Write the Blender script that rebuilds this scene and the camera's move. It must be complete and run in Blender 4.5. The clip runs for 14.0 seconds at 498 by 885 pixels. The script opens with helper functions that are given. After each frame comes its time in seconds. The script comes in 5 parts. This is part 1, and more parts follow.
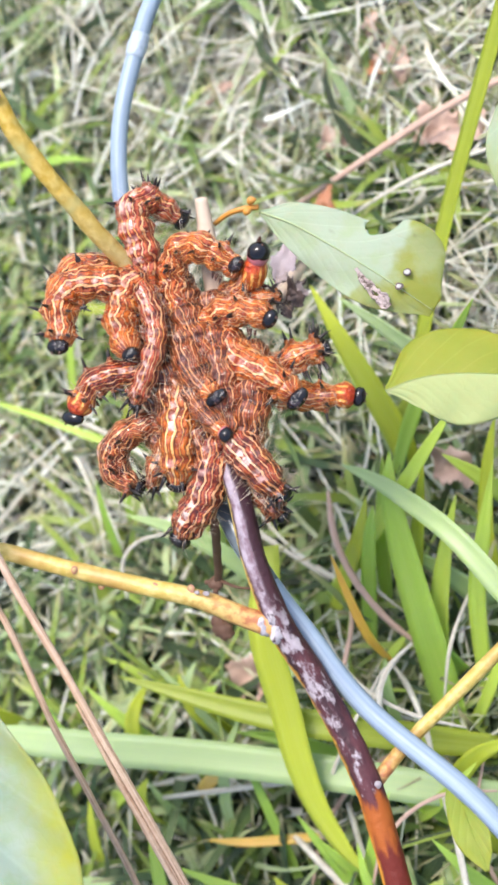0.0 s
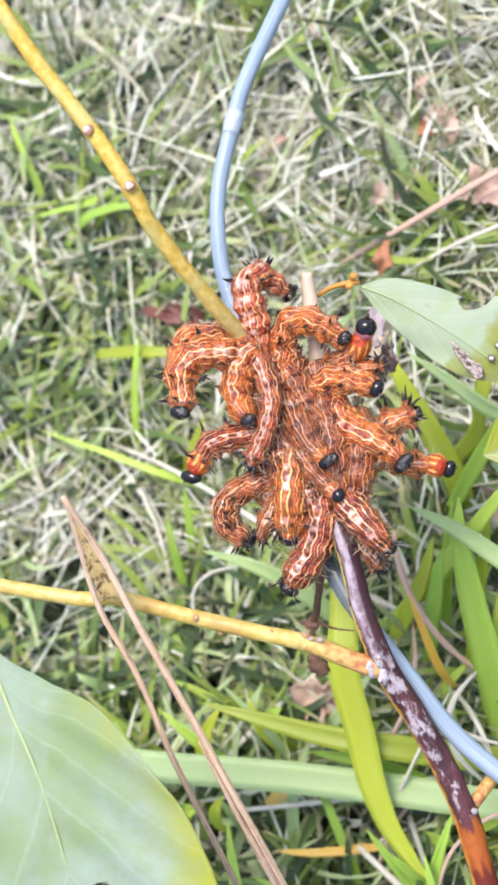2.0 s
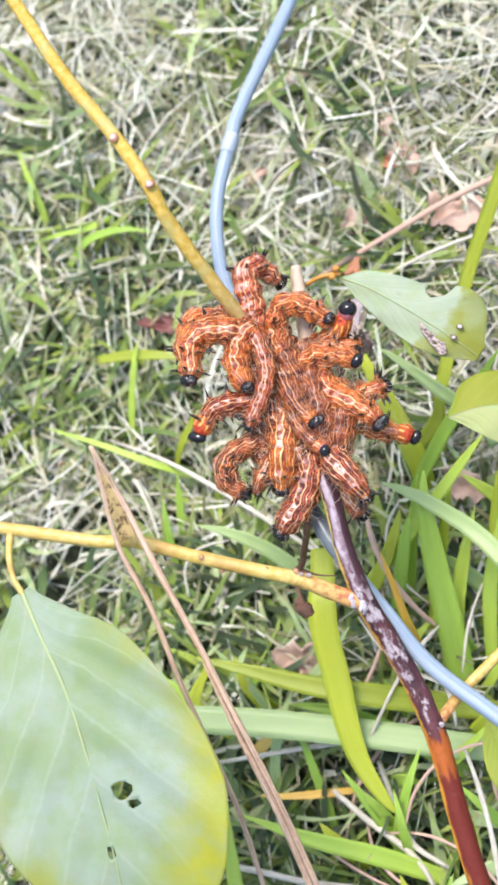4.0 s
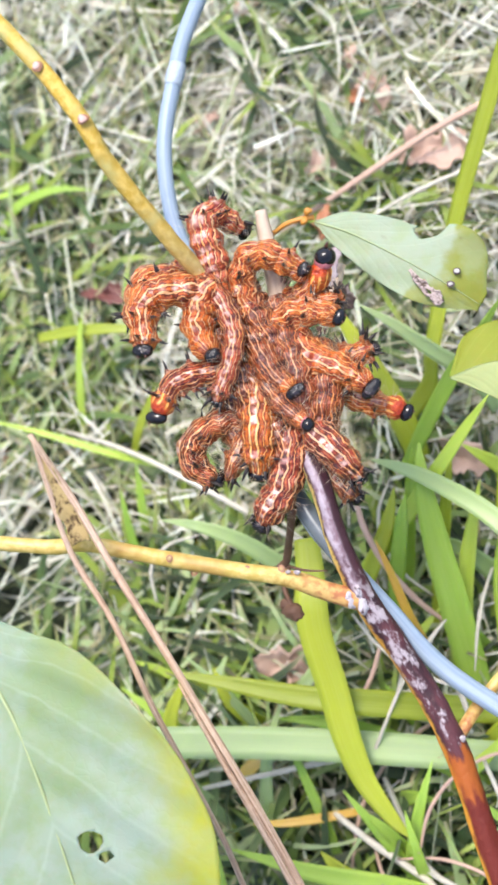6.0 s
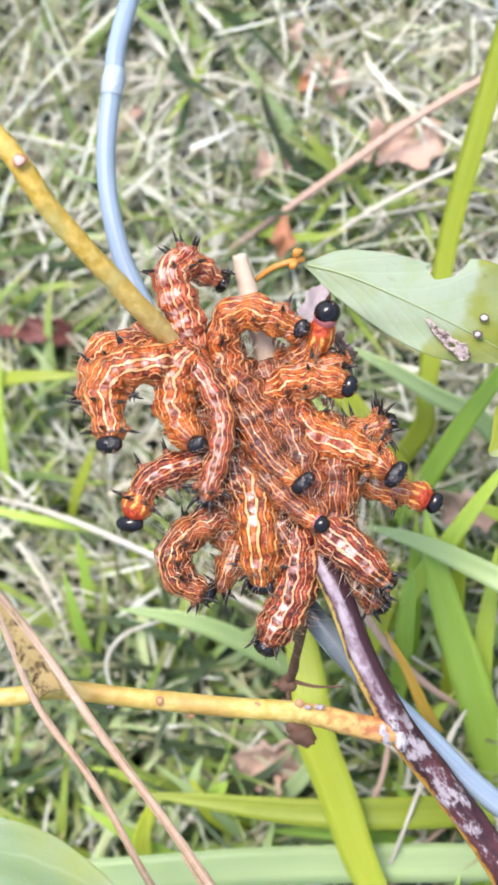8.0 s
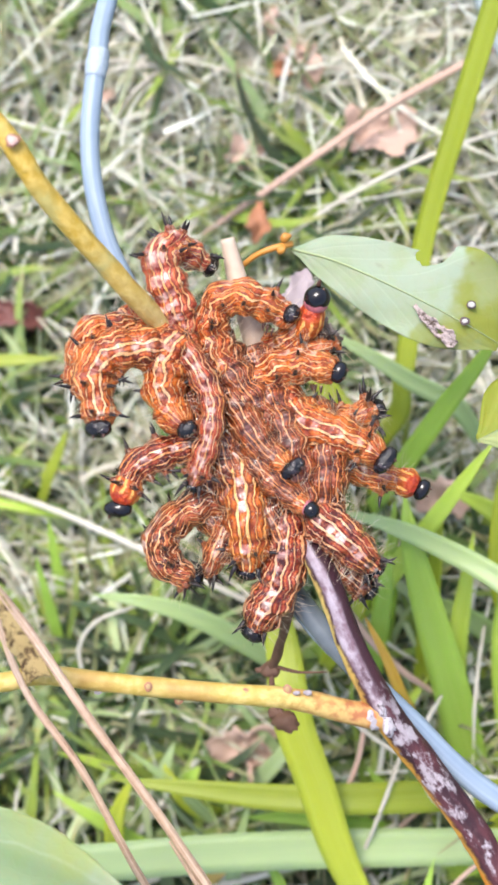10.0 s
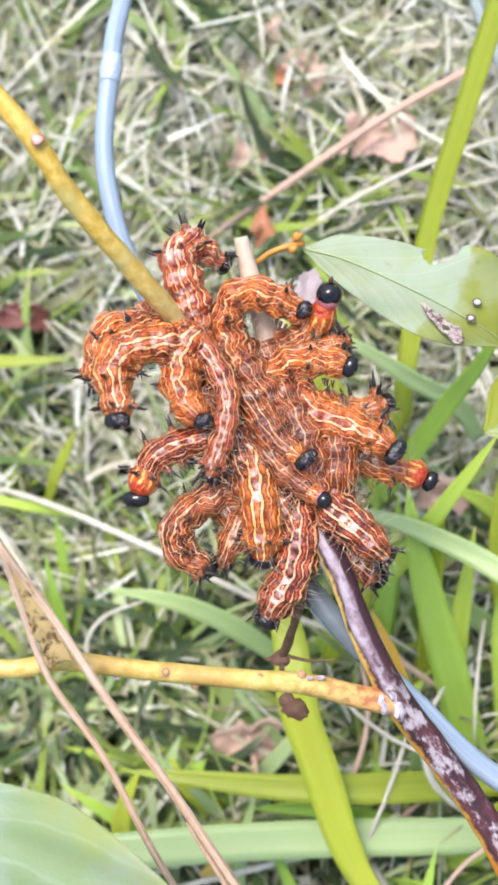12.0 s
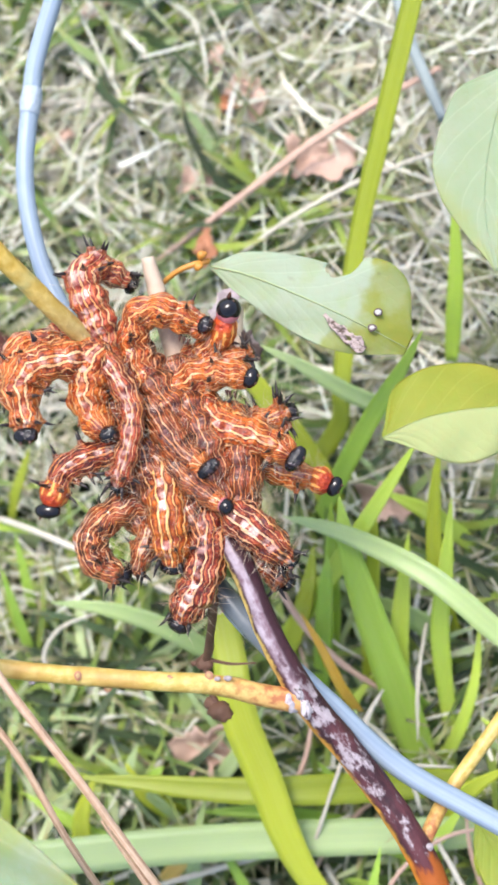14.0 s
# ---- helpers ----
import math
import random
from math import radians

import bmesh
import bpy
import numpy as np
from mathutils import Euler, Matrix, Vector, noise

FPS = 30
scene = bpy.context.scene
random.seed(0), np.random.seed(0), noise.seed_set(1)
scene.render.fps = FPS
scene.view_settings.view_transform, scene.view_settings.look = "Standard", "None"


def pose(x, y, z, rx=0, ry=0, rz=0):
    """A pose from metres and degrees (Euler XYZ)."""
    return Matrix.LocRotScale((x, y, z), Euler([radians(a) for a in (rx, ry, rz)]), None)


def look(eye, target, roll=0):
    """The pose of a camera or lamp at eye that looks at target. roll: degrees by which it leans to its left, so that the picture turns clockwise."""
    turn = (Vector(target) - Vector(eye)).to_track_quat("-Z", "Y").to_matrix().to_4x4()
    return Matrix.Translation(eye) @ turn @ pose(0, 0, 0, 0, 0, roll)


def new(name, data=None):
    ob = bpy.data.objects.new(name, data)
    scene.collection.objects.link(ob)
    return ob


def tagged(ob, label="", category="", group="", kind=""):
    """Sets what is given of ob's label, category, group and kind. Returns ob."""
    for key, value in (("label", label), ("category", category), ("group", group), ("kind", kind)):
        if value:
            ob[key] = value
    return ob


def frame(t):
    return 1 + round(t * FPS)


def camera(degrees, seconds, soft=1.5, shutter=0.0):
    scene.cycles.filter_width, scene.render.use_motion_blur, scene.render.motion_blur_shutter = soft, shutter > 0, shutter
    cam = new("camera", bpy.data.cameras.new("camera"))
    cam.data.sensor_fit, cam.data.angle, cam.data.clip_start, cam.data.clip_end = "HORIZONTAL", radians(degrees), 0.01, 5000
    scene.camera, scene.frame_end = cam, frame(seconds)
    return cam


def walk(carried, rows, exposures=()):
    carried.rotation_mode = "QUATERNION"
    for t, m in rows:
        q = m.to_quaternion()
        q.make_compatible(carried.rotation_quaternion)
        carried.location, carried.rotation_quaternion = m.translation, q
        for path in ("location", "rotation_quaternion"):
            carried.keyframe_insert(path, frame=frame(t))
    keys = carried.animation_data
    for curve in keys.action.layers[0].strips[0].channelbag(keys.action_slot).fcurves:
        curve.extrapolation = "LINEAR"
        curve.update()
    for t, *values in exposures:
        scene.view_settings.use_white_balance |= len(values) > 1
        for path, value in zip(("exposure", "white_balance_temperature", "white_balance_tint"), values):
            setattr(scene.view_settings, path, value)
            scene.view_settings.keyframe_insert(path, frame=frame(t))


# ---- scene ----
cam = camera(18.00, 14.0, soft=3.0)
PATH = [
    (0, pose(0.1398, -0.0406, 0.3874, 9.64, 24.80, 9.81)),
    (0.5, pose(0.1426, -0.0292, 0.3950, 8.94, 25.20, 9.61)),
    (1, pose(0.1180, -0.0320, 0.4168, 8.47, 22.41, 9.51)),
    (1.5, pose(0.1146, -0.0175, 0.4279, 7.21, 22.02, 8.97)),
    (2, pose(0.1094, -0.0299, 0.4337, 8.13, 21.22, 9.31)),
    (2.5, pose(0.1187, -0.0401, 0.4327, 9.06, 21.15, 9.40)),
    (3, pose(0.1118, -0.0547, 0.4378, 10.09, 20.19, 9.48)),
    (3.2, pose(0.1161, -0.0565, 0.4555, 10.41, 19.90, 9.40)),
    (5.3, pose(0.1232, -0.0935, 0.4949, 12.96, 18.05, 8.93)),
    (5.5, pose(0.1248, -0.0810, 0.4791, 12.15, 18.78, 8.70)),
    (6, pose(0.0967, -0.0638, 0.4297, 10.05, 18.07, 5.52)),
    (6.5, pose(0.0622, -0.0421, 0.4096, 7.83, 13.65, 2.07)),
    (7, pose(0.0626, -0.0244, 0.3828, 6.48, 14.83, 1.38)),
    (7.5, pose(0.0594, -0.0258, 0.3763, 6.48, 14.35, 1.07)),
    (8, pose(0.0523, -0.0251, 0.3788, 6.27, 13.49, 1.19)),
    (8.5, pose(0.0534, -0.0244, 0.3784, 6.09, 13.66, 1.67)),
    (8.7, pose(0.0524, -0.0252, 0.3774, 6.09, 13.23, 1.65)),
    (10.8, pose(0.0390, -0.0256, 0.3840, 5.71, 10.67, 1.11)),
    (11, pose(0.0385, -0.0250, 0.3854, 5.84, 10.66, 1.25)),
    (11.5, pose(0.0321, -0.0287, 0.3895, 6.34, 10.11, 1.14)),
    (12, pose(0.0365, -0.0314, 0.3885, 6.52, 9.98, 1.14)),
    (12.5, pose(0.0372, -0.0327, 0.3862, 6.57, 10.08, 1.21)),
    (13, pose(0.0441, -0.0259, 0.3876, 6.02, 10.89, 0.97)),
    (13.5, pose(0.0438, -0.0307, 0.3912, 6.39, 11.15, 1.16)),
    (14, pose(0.0706, -0.0353, 0.3926, 7.20, 13.15, -0.14)),
]
walk(cam, PATH)

# ---------------------------------------------------------------- world and light
# a little depth of field; the lens follows the cluster
cam.data.dof.use_dof, cam.data.dof.aperture_fstop = True, 29.0

world = bpy.data.worlds.new("sky")
scene.world = world
world.use_nodes = True
wn = world.node_tree.nodes
sky = wn.new("ShaderNodeTexSky")
sky.sky_type, sky.sun_disc = "NISHITA", False
sky.sun_elevation, sky.sun_rotation = radians(72), radians(-18)
sky.dust_density, sky.air_density = 3.0, 1.0
wn["Background"].inputs["Strength"].default_value = 0.15
world.node_tree.links.new(sky.outputs[0], wn["Background"].inputs["Color"])
sun_data = bpy.data.lights.new("sun", "SUN")
sun_data.energy, sun_data.angle, sun_data.color = 1.5, radians(22), (1.0, 0.97, 0.95)
sun = new("sun", sun_data)
sun.matrix_world = look((-0.1, 0.3, 1.1), (0, 0, 0.1))
scene.view_settings.exposure = 1.23


# ---------------------------------------------------------------- materials
class Nodes:
    """A small builder for one node material."""

    def __init__(self, name):
        self.mat = bpy.data.materials.new(name)
        self.mat.use_nodes = True
        self.tree = self.mat.node_tree
        self.bsdf = self.tree.nodes["Principled BSDF"]

    def node(self, kind, **values):
        n = self.tree.nodes.new(kind)
        for key, value in values.items():
            if key in n.inputs:
                self.put(n.inputs[key], value)
        return n

    def put(self, socket, value):
        if isinstance(value, bpy.types.NodeSocket):
            self.tree.links.new(value, socket)
        else:
            socket.default_value = value

    def set(self, **values):
        for key, value in values.items():
            self.put(self.bsdf.inputs[key.replace("_", " ")], value)
        return self

    def math(self, op, a, b=0.0, clamp=False):
        n = self.tree.nodes.new("ShaderNodeMath")
        n.operation, n.use_clamp = op, clamp
        self.put(n.inputs[0], a)
        self.put(n.inputs[1], b)
        return n.outputs[0]

    def mix(self, f, a, b, blend="MIX"):
        n = self.tree.nodes.new("ShaderNodeMix")
        n.data_type, n.blend_type = "RGBA", blend
        self.put(n.inputs[0], f)
        self.put(n.inputs[6], a if isinstance(a, bpy.types.NodeSocket) else (*a, 1))
        self.put(n.inputs[7], b if isinstance(b, bpy.types.NodeSocket) else (*b, 1))
        return n.outputs[2]

    def noise(self, scale, detail=3.0, vector=None, rough=0.55):
        n = self.tree.nodes.new("ShaderNodeTexNoise")
        n.inputs["Scale"].default_value, n.inputs["Detail"].default_value = scale, detail
        n.inputs["Roughness"].default_value = rough
        self.put(n.inputs["Vector"], vector if vector is not None else self.place())
        return n.outputs["Fac"]

    def place(self):
        n = self.tree.nodes.new("ShaderNodeTexCoord")
        return n.outputs["Object"]

    def uv(self):
        n = self.tree.nodes.new("ShaderNodeUVMap")
        s = self.tree.nodes.new("ShaderNodeSeparateXYZ")
        self.tree.links.new(n.outputs[0], s.inputs[0])
        return s.outputs[0], s.outputs[1], n.outputs[0]

    def ramp(self, f, *stops):
        n = self.tree.nodes.new("ShaderNodeValToRGB")
        e = n.color_ramp.elements
        while len(e) < len(stops):
            e.new(0.5)
        for el, (pos, col) in zip(e, stops):
            el.position, el.color = pos, (*col, 1)
        self.put(n.inputs[0], f)
        return n.outputs[0]

    def smooth(self, f, lo, hi):
        n = self.tree.nodes.new("ShaderNodeMapRange")
        n.interpolation_type = "SMOOTHSTEP"
        self.put(n.inputs[0], f)
        n.inputs[1].default_value, n.inputs[2].default_value = lo, hi
        return n.outputs[0]

    def bump(self, height, strength, distance):
        n = self.tree.nodes.new("ShaderNodeBump")
        n.inputs["Strength"].default_value, n.inputs["Distance"].default_value = strength, distance
        self.put(n.inputs["Height"], height)
        self.put(self.bsdf.inputs["Normal"], n.outputs[0])
        return self

    def island(self):
        return self.tree.nodes.new("ShaderNodeNewGeometry").outputs["Random Per Island"]

    def rand(self):
        return self.tree.nodes.new("ShaderNodeObjectInfo").outputs["Random"]


def skin_material(name, dark, mid, line, pairs, back_white, rough_line=1.0, thin=0.0, band_half=0.0, most=0.58, front=0.0):
    """Caterpillar skin: glossy brick ground, kinked cream lines in pairs either side of a pale beaded back band.
    v counts segments back from the shown end, where the ground turns orange by front."""
    m = Nodes(name)
    u, v, flat = m.uv()
    shift = m.node("ShaderNodeCombineXYZ")
    m.put(shift.inputs[0], m.math("MULTIPLY", u, 4.4))
    m.put(shift.inputs[1], m.math("ADD", v, m.math("MULTIPLY", m.rand(), 80.0)))
    uvs = shift.outputs[0]
    wob, mid_n, fine = m.noise(0.7, 2.0, uvs), m.noise(2.0, 3.0, uvs, 0.6), m.noise(4.5, 3.0, uvs, 0.6)
    a = m.math("MULTIPLY", m.math("ABSOLUTE", m.math("SUBTRACT", u, 0.5)), 2.0)
    kink = m.math("ABSOLUTE", m.math("SUBTRACT", m.math("FRACT", v), 0.5))
    stray = m.math("MULTIPLY", m.math("SUBTRACT", kink, 0.25), 1.5 * rough_line)
    for n, f in ((wob, 1.0), (mid_n, 1.5 * rough_line), (fine, 0.8 * rough_line)):
        stray = m.math("ADD", stray, m.math("MULTIPLY", m.math("SUBTRACT", n, 0.5), f))
    free = m.math("ADD", 0.45, m.math("MULTIPLY", m.smooth(a, 0.02, 0.3), 0.65))
    w = m.math("ADD", m.math("MULTIPLY", a, pairs), m.math("ADD", 0.5, m.math("MULTIPLY", stray, free)))
    cell = m.math("FRACT", w)
    tri = m.math("MULTIPLY", m.math("ABSOLUTE", m.math("SUBTRACT", cell, 0.5)), 2.0)
    width = m.math("MULTIPLY", m.smooth(m.noise(1.1, 2.0, uvs), 0.3, 0.7), 0.16)
    # each line has a strength of its own
    strong = m.math("MULTIPLY", m.math("SINE", m.math("MULTIPLY", m.math("FLOOR", m.math("ADD", w, 0.5)), 2.4)), 0.09)
    tri_w = m.math("ADD", tri, m.math("ADD", width, strong))
    stripe = m.smooth(tri_w, 0.74 + thin, 0.87 + thin)
    rim = m.math("MULTIPLY", m.smooth(tri_w, 0.5, 0.66), m.math("SUBTRACT", 1.0, stripe))
    thread = m.math("MULTIPLY", m.smooth(m.math("ADD", m.math("SUBTRACT", 1.0, tri), m.math("MULTIPLY", m.math("SUBTRACT", fine, 0.5), 0.7)), 0.8, 0.93), m.smooth(mid_n, 0.4, 0.55))
    base = m.mix(m.smooth(mid_n, 0.38, 0.62), dark, mid)
    base = m.mix(m.math("MULTIPLY", m.smooth(fine, 0.5, 0.66), 0.5), base, tuple(min(1, c * 1.5 + 0.01) for c in mid))
    ahead = m.math("MULTIPLY", m.smooth(m.math("ADD", v, m.math("MULTIPLY", m.math("SUBTRACT", wob, 0.5), 2.0)), -4.2, -0.8), front)
    base = m.mix(ahead, base, m.mix(m.smooth(mid_n, 0.36, 0.64), (0.3, 0.034, 0.003), (0.66, 0.15, 0.008)))
    # darkened flanks of each line: crevice shade painted into the skin
    base = m.mix(m.math("MULTIPLY", rim, 0.7), base, tuple(c * 0.6 for c in dark))
    base = m.mix(m.math("MULTIPLY", thread, 0.45), base, (0.75 * line[0], 0.5 * line[1], 0.28 * line[2]))
    tone = m.smooth(wob, 0.35, 0.65)
    cream = m.mix(tone, line, tuple(c * f for c, f in zip(line, (0.95, 0.66, 0.36))))
    col = m.mix(m.math("MULTIPLY", stripe, 0.9), base, cream)
    # the back: pale beads, one or two to a segment, with dark marks between
    bead = m.math("ADD", m.math("MULTIPLY", m.math("ABSOLUTE", m.math("SINE", m.math("ADD", m.math("MULTIPLY", v, 6.2832), m.math("MULTIPLY", wob, 6.0)))), 0.35), m.math("MULTIPLY", m.noise(2.6, 3.0, uvs, 0.6), 1.3))
    bead = m.smooth(bead, 0.76, 0.98)
    band = m.math("SUBTRACT", 1.0, m.smooth(m.math("ADD", a, m.math("MULTIPLY", m.math("SUBTRACT", mid_n, 0.5), 0.16)), 0.06 + band_half, 0.095 + band_half))
    spot = m.mix(m.smooth(mid_n, 0.4, 0.62), (0.45, 0.2, 0.17), (0.86, 0.7, 0.62))
    some = m.smooth(m.noise(0.9, 2.0, uvs), most - 0.2, most)
    col = m.mix(m.math("MULTIPLY", m.math("MULTIPLY", band, bead), m.math("MULTIPLY", some, back_white)), col, spot)
    m.set(Base_Color=col, Roughness=m.math("ADD", 0.22, m.math("MULTIPLY", fine, 0.24)), Specular_IOR_Level=0.4)
    m.set(Coat_Weight=0.3, Coat_Roughness=0.06)
    m.set(Subsurface_Weight=0.08, Subsurface_Scale=0.0008)
    m.bsdf.inputs["Subsurface Radius"].default_value = (1.0, 0.4, 0.2)
    wrinkle = m.math("ABSOLUTE", m.math("SINE", m.math("ADD", m.math("MULTIPLY", v, 9.4248), m.math("MULTIPLY", wob, 5.0))))
    h = m.math("ADD", m.math("MULTIPLY", stripe, 0.9), m.math("MULTIPLY", mid_n, 1.5))
    h = m.math("ADD", h, m.math("ADD", m.math("MULTIPLY", fine, 0.8), m.math("MULTIPLY", m.math("POWER", wrinkle, 0.5), 0.16)))
    m.bump(h, 1.0, 0.0008)
    return m.mat


SKINS = [
    skin_material("brick red striped skin", (0.05, 0.007, 0.003), (0.34, 0.052, 0.01), (0.92, 0.54, 0.29), 9, 0.5, thin=0.03),
    skin_material("orange striped skin", (0.12, 0.013, 0.003), (0.48, 0.076, 0.007), (0.94, 0.55, 0.27), 8, 0.5, most=0.56, front=0.75, thin=0.02),
    skin_material("maroon striped skin", (0.055, 0.004, 0.003), (0.3, 0.03, 0.009), (0.92, 0.53, 0.29), 8, 0.8, 0.8, 0.03, most=0.52),
    # more lines, and dimmed to carry the shade inside the cluster's core
    skin_material("fine striped skin", (0.05, 0.008, 0.003), (0.25, 0.042, 0.009), (0.74, 0.36, 0.16), 11, 0.3, 0.9, 0.05),
    skin_material("pale backed striped skin", (0.09, 0.007, 0.004), (0.38, 0.045, 0.014), (0.92, 0.55, 0.29), 7, 0.6, 0.7, 0.02, 0.05, 0.35),
    skin_material("amber striped skin", (0.12, 0.018, 0.003), (0.46, 0.09, 0.008), (0.95, 0.58, 0.25), 7, 0.9, 0.6, 0.02, front=0.6),
    skin_material("rosy striped skin", (0.2, 0.018, 0.011), (0.52, 0.09, 0.035), (0.92, 0.55, 0.28), 7, 0.6, 0.8, 0.03, 0.1, 0.4),
]


def shell_material():
    m = Nodes("glossy black head shell")
    n = m.noise(900, 3)
    m.set(Base_Color=m.mix(n, (0.003, 0.003, 0.004), (0.012, 0.01, 0.013)), Roughness=m.math("ADD", 0.05, m.math("MULTIPLY", n, 0.06)), Specular_IOR_Level=0.42)
    m.bump(n, 0.15, 0.0003)
    return m.mat


def plate_material():
    m = Nodes("dull black neck plate")
    n = m.noise(800, 3)
    m.set(Base_Color=m.mix(m.smooth(n, 0.5, 0.75), (0.004, 0.003, 0.004), (0.05, 0.035, 0.042)), Roughness=0.16, Specular_IOR_Level=0.5)
    m.bump(n, 1.0, 0.0007)
    return m.mat


def plain(name, a, b, scale, rough, bump=0.3, dist=0.0003, metallic=0.0):
    m = Nodes(name)
    n = m.noise(scale, 4)
    n2 = m.noise(scale * 0.17, 2)
    m.set(Base_Color=m.mix(m.math("MULTIPLY", m.math("ADD", n, n2), 0.5), a, b), Roughness=rough, Metallic=metallic)
    m.bump(n, bump, dist)
    return m.mat


def mottled(name, a, b, scale, rough):
    """Two colours in hard-edged blotches, with fine streaks over them."""
    m = Nodes(name)
    n, big = m.noise(scale, 4, None, 0.65), m.noise(scale * 0.3, 3)
    f = m.smooth(m.math("ADD", m.math("MULTIPLY", n, 0.65), m.math("MULTIPLY", big, 0.35)), 0.4, 0.54)
    m.set(Base_Color=m.mix(f, a, b), Roughness=rough)
    m.bump(n, 0.6, 0.0006)
    return m.mat


HEAD = shell_material()
PLATE = plate_material()


def neck_material():
    """Red shield behind the head; orange with cream rays towards the body (v small)."""
    m = Nodes("red orange neck skin")
    u, v, flat = m.uv()
    n, fine = m.noise(700, 3), m.noise(1600, 3)
    side = m.math("MULTIPLY", m.math("ABSOLUTE", m.math("SUBTRACT", u, 0.5)), 1.1)
    f = m.smooth(m.math("SUBTRACT", m.math("ADD", v, m.math("MULTIPLY", m.math("SUBTRACT", n, 0.5), 0.4)), side), 0.44, 0.6)
    ray = m.smooth(m.math("SINE", m.math("ADD", m.math("MULTIPLY", u, 62.8), m.math("MULTIPLY", n, 5.0))), 0.3, 0.8)
    rays = m.mix(ray, (0.42, 0.075, 0.008), (0.85, 0.4, 0.1))
    red = m.mix(m.smooth(n, 0.4, 0.65), (0.34, 0.026, 0.008), (0.55, 0.075, 0.012))
    m.set(Base_Color=m.mix(f, rays, red), Roughness=0.3)
    m.bump(m.math("ADD", n, fine), 0.9, 0.0006)
    return m.mat


NECK = neck_material()
COLLAR = plain("rosy collar skin", (0.32, 0.06, 0.06), (0.5, 0.2, 0.23), 900, 0.35, 0.8, 0.0005)
SPINE = plain("black spine", (0.006, 0.005, 0.006), (0.03, 0.018, 0.016), 900, 0.35)
LEG = plain("dark brown prolegs", (0.03, 0.012, 0.008), (0.1, 0.03, 0.012), 900, 0.4)


def hair_material():
    m = Nodes("pale fine hair")
    m.set(Base_Color=m.mix(m.island(), (0.55, 0.36, 0.2), (0.75, 0.68, 0.54)), Roughness=0.5)
    return m.mat


HAIR = hair_material()


def bark_material():
    """Purple-brown bark with flaked white patches; amber low down, yellow-olive towards the tip. v runs 0..1 from root to tip."""
    m = Nodes("branch bark")
    u, v, uvs = m.uv()
    pos = m.place()
    stretch = m.tree.nodes.new("ShaderNodeMapping")
    m.tree.links.new(uvs, stretch.inputs[0])
    stretch.inputs["Scale"].default_value = (5.0, 26.0, 1)
    streak = m.noise(1.0, 4, stretch.outputs[0])
    patch = m.noise(560, 4, pos)
    wobble = m.math("ADD", v, m.math("MULTIPLY", m.math("SUBTRACT", streak, 0.5), 0.07))
    purple = m.mix(m.smooth(streak, 0.35, 0.65), (0.025, 0.007, 0.012), (0.1, 0.03, 0.035))
    torn = m.tree.nodes.new("ShaderNodeMapping")
    m.tree.links.new(uvs, torn.inputs[0])
    torn.inputs["Scale"].default_value = (7.0, 60.0, 1)
    flake = m.math("ADD", m.math("MULTIPLY", m.noise(1.0, 4, torn.outputs[0], 0.65), 0.75), m.math("MULTIPLY", patch, 0.25))
    near_fork = m.math("MULTIPLY", m.smooth(v, 0.29, 0.33), m.math("SUBTRACT", 1.0, m.smooth(v, 0.39, 0.42)))
    flake = m.math("ADD", flake, m.math("MULTIPLY", near_fork, 0.07))
    flake = m.math("SUBTRACT", flake, m.math("MULTIPLY", m.smooth(m.math("ABSOLUTE", m.math("SUBTRACT", u, 0.54)), 0.06, 0.2), 0.1))
    flaked = m.mix(m.smooth(flake, 0.53, 0.64), purple, m.mix(patch, (0.2, 0.15, 0.17), (0.5, 0.44, 0.46)))
    side_line = m.smooth(m.math("ABSOLUTE", m.math("SUBTRACT", m.math("ADD", u, m.math("MULTIPLY", m.math("ADD", m.math("SUBTRACT", streak, 0.5), m.math("SUBTRACT", patch, 0.5)), 0.16)), 0.31)), 0.03, 0.1)
    amber = m.mix(m.smooth(m.math("ADD", u, m.math("MULTIPLY", m.math("SUBTRACT", streak, 0.5), 0.35)), 0.33, 0.43), (0.62, 0.27, 0.03), (0.13, 0.016, 0.008))
    bright = m.math("MULTIPLY", m.smooth(wobble, 0.238, 0.252), m.math("SUBTRACT", 1.0, m.smooth(wobble, 0.266, 0.278)))
    amber = m.mix(m.math("MULTIPLY", bright, 0.55), amber, (0.5, 0.14, 0.015))
    low = m.mix(m.smooth(wobble, 0.266, 0.278), amber, m.mix(side_line, (0.5, 0.25, 0.04), flaked))
    grey = m.mix(m.smooth(m.math("ADD", m.math("MULTIPLY", streak, 0.65), m.math("MULTIPLY", patch, 0.35)), 0.38, 0.62), (0.14, 0.07, 0.09), (0.38, 0.32, 0.36))
    edge = m.smooth(m.math("ABSOLUTE", m.math("SUBTRACT", m.math("ADD", u, m.math("MULTIPLY", m.math("SUBTRACT", streak, 0.5), 0.2)), 0.49)), 0.04, 0.1)
    grey = m.mix(edge, grey, (0.04, 0.012, 0.018))
    side = m.mix(side_line, (0.55, 0.4, 0.12), grey)
    low = m.mix(m.smooth(wobble, 0.37, 0.43), low, side)
    yellow = m.mix(m.smooth(patch, 0.35, 0.7), (0.46, 0.29, 0.035), (0.58, 0.4, 0.1))
    yellow = m.mix(m.smooth(m.noise(120, 3, pos), 0.5, 0.72), yellow, (0.42, 0.36, 0.12))
    bleached = m.math("SUBTRACT", 1.0, m.smooth(wobble, 0.58, 0.72))
    yellow = m.mix(m.math("MULTIPLY", bleached, 0.6), yellow, (0.46, 0.38, 0.22))
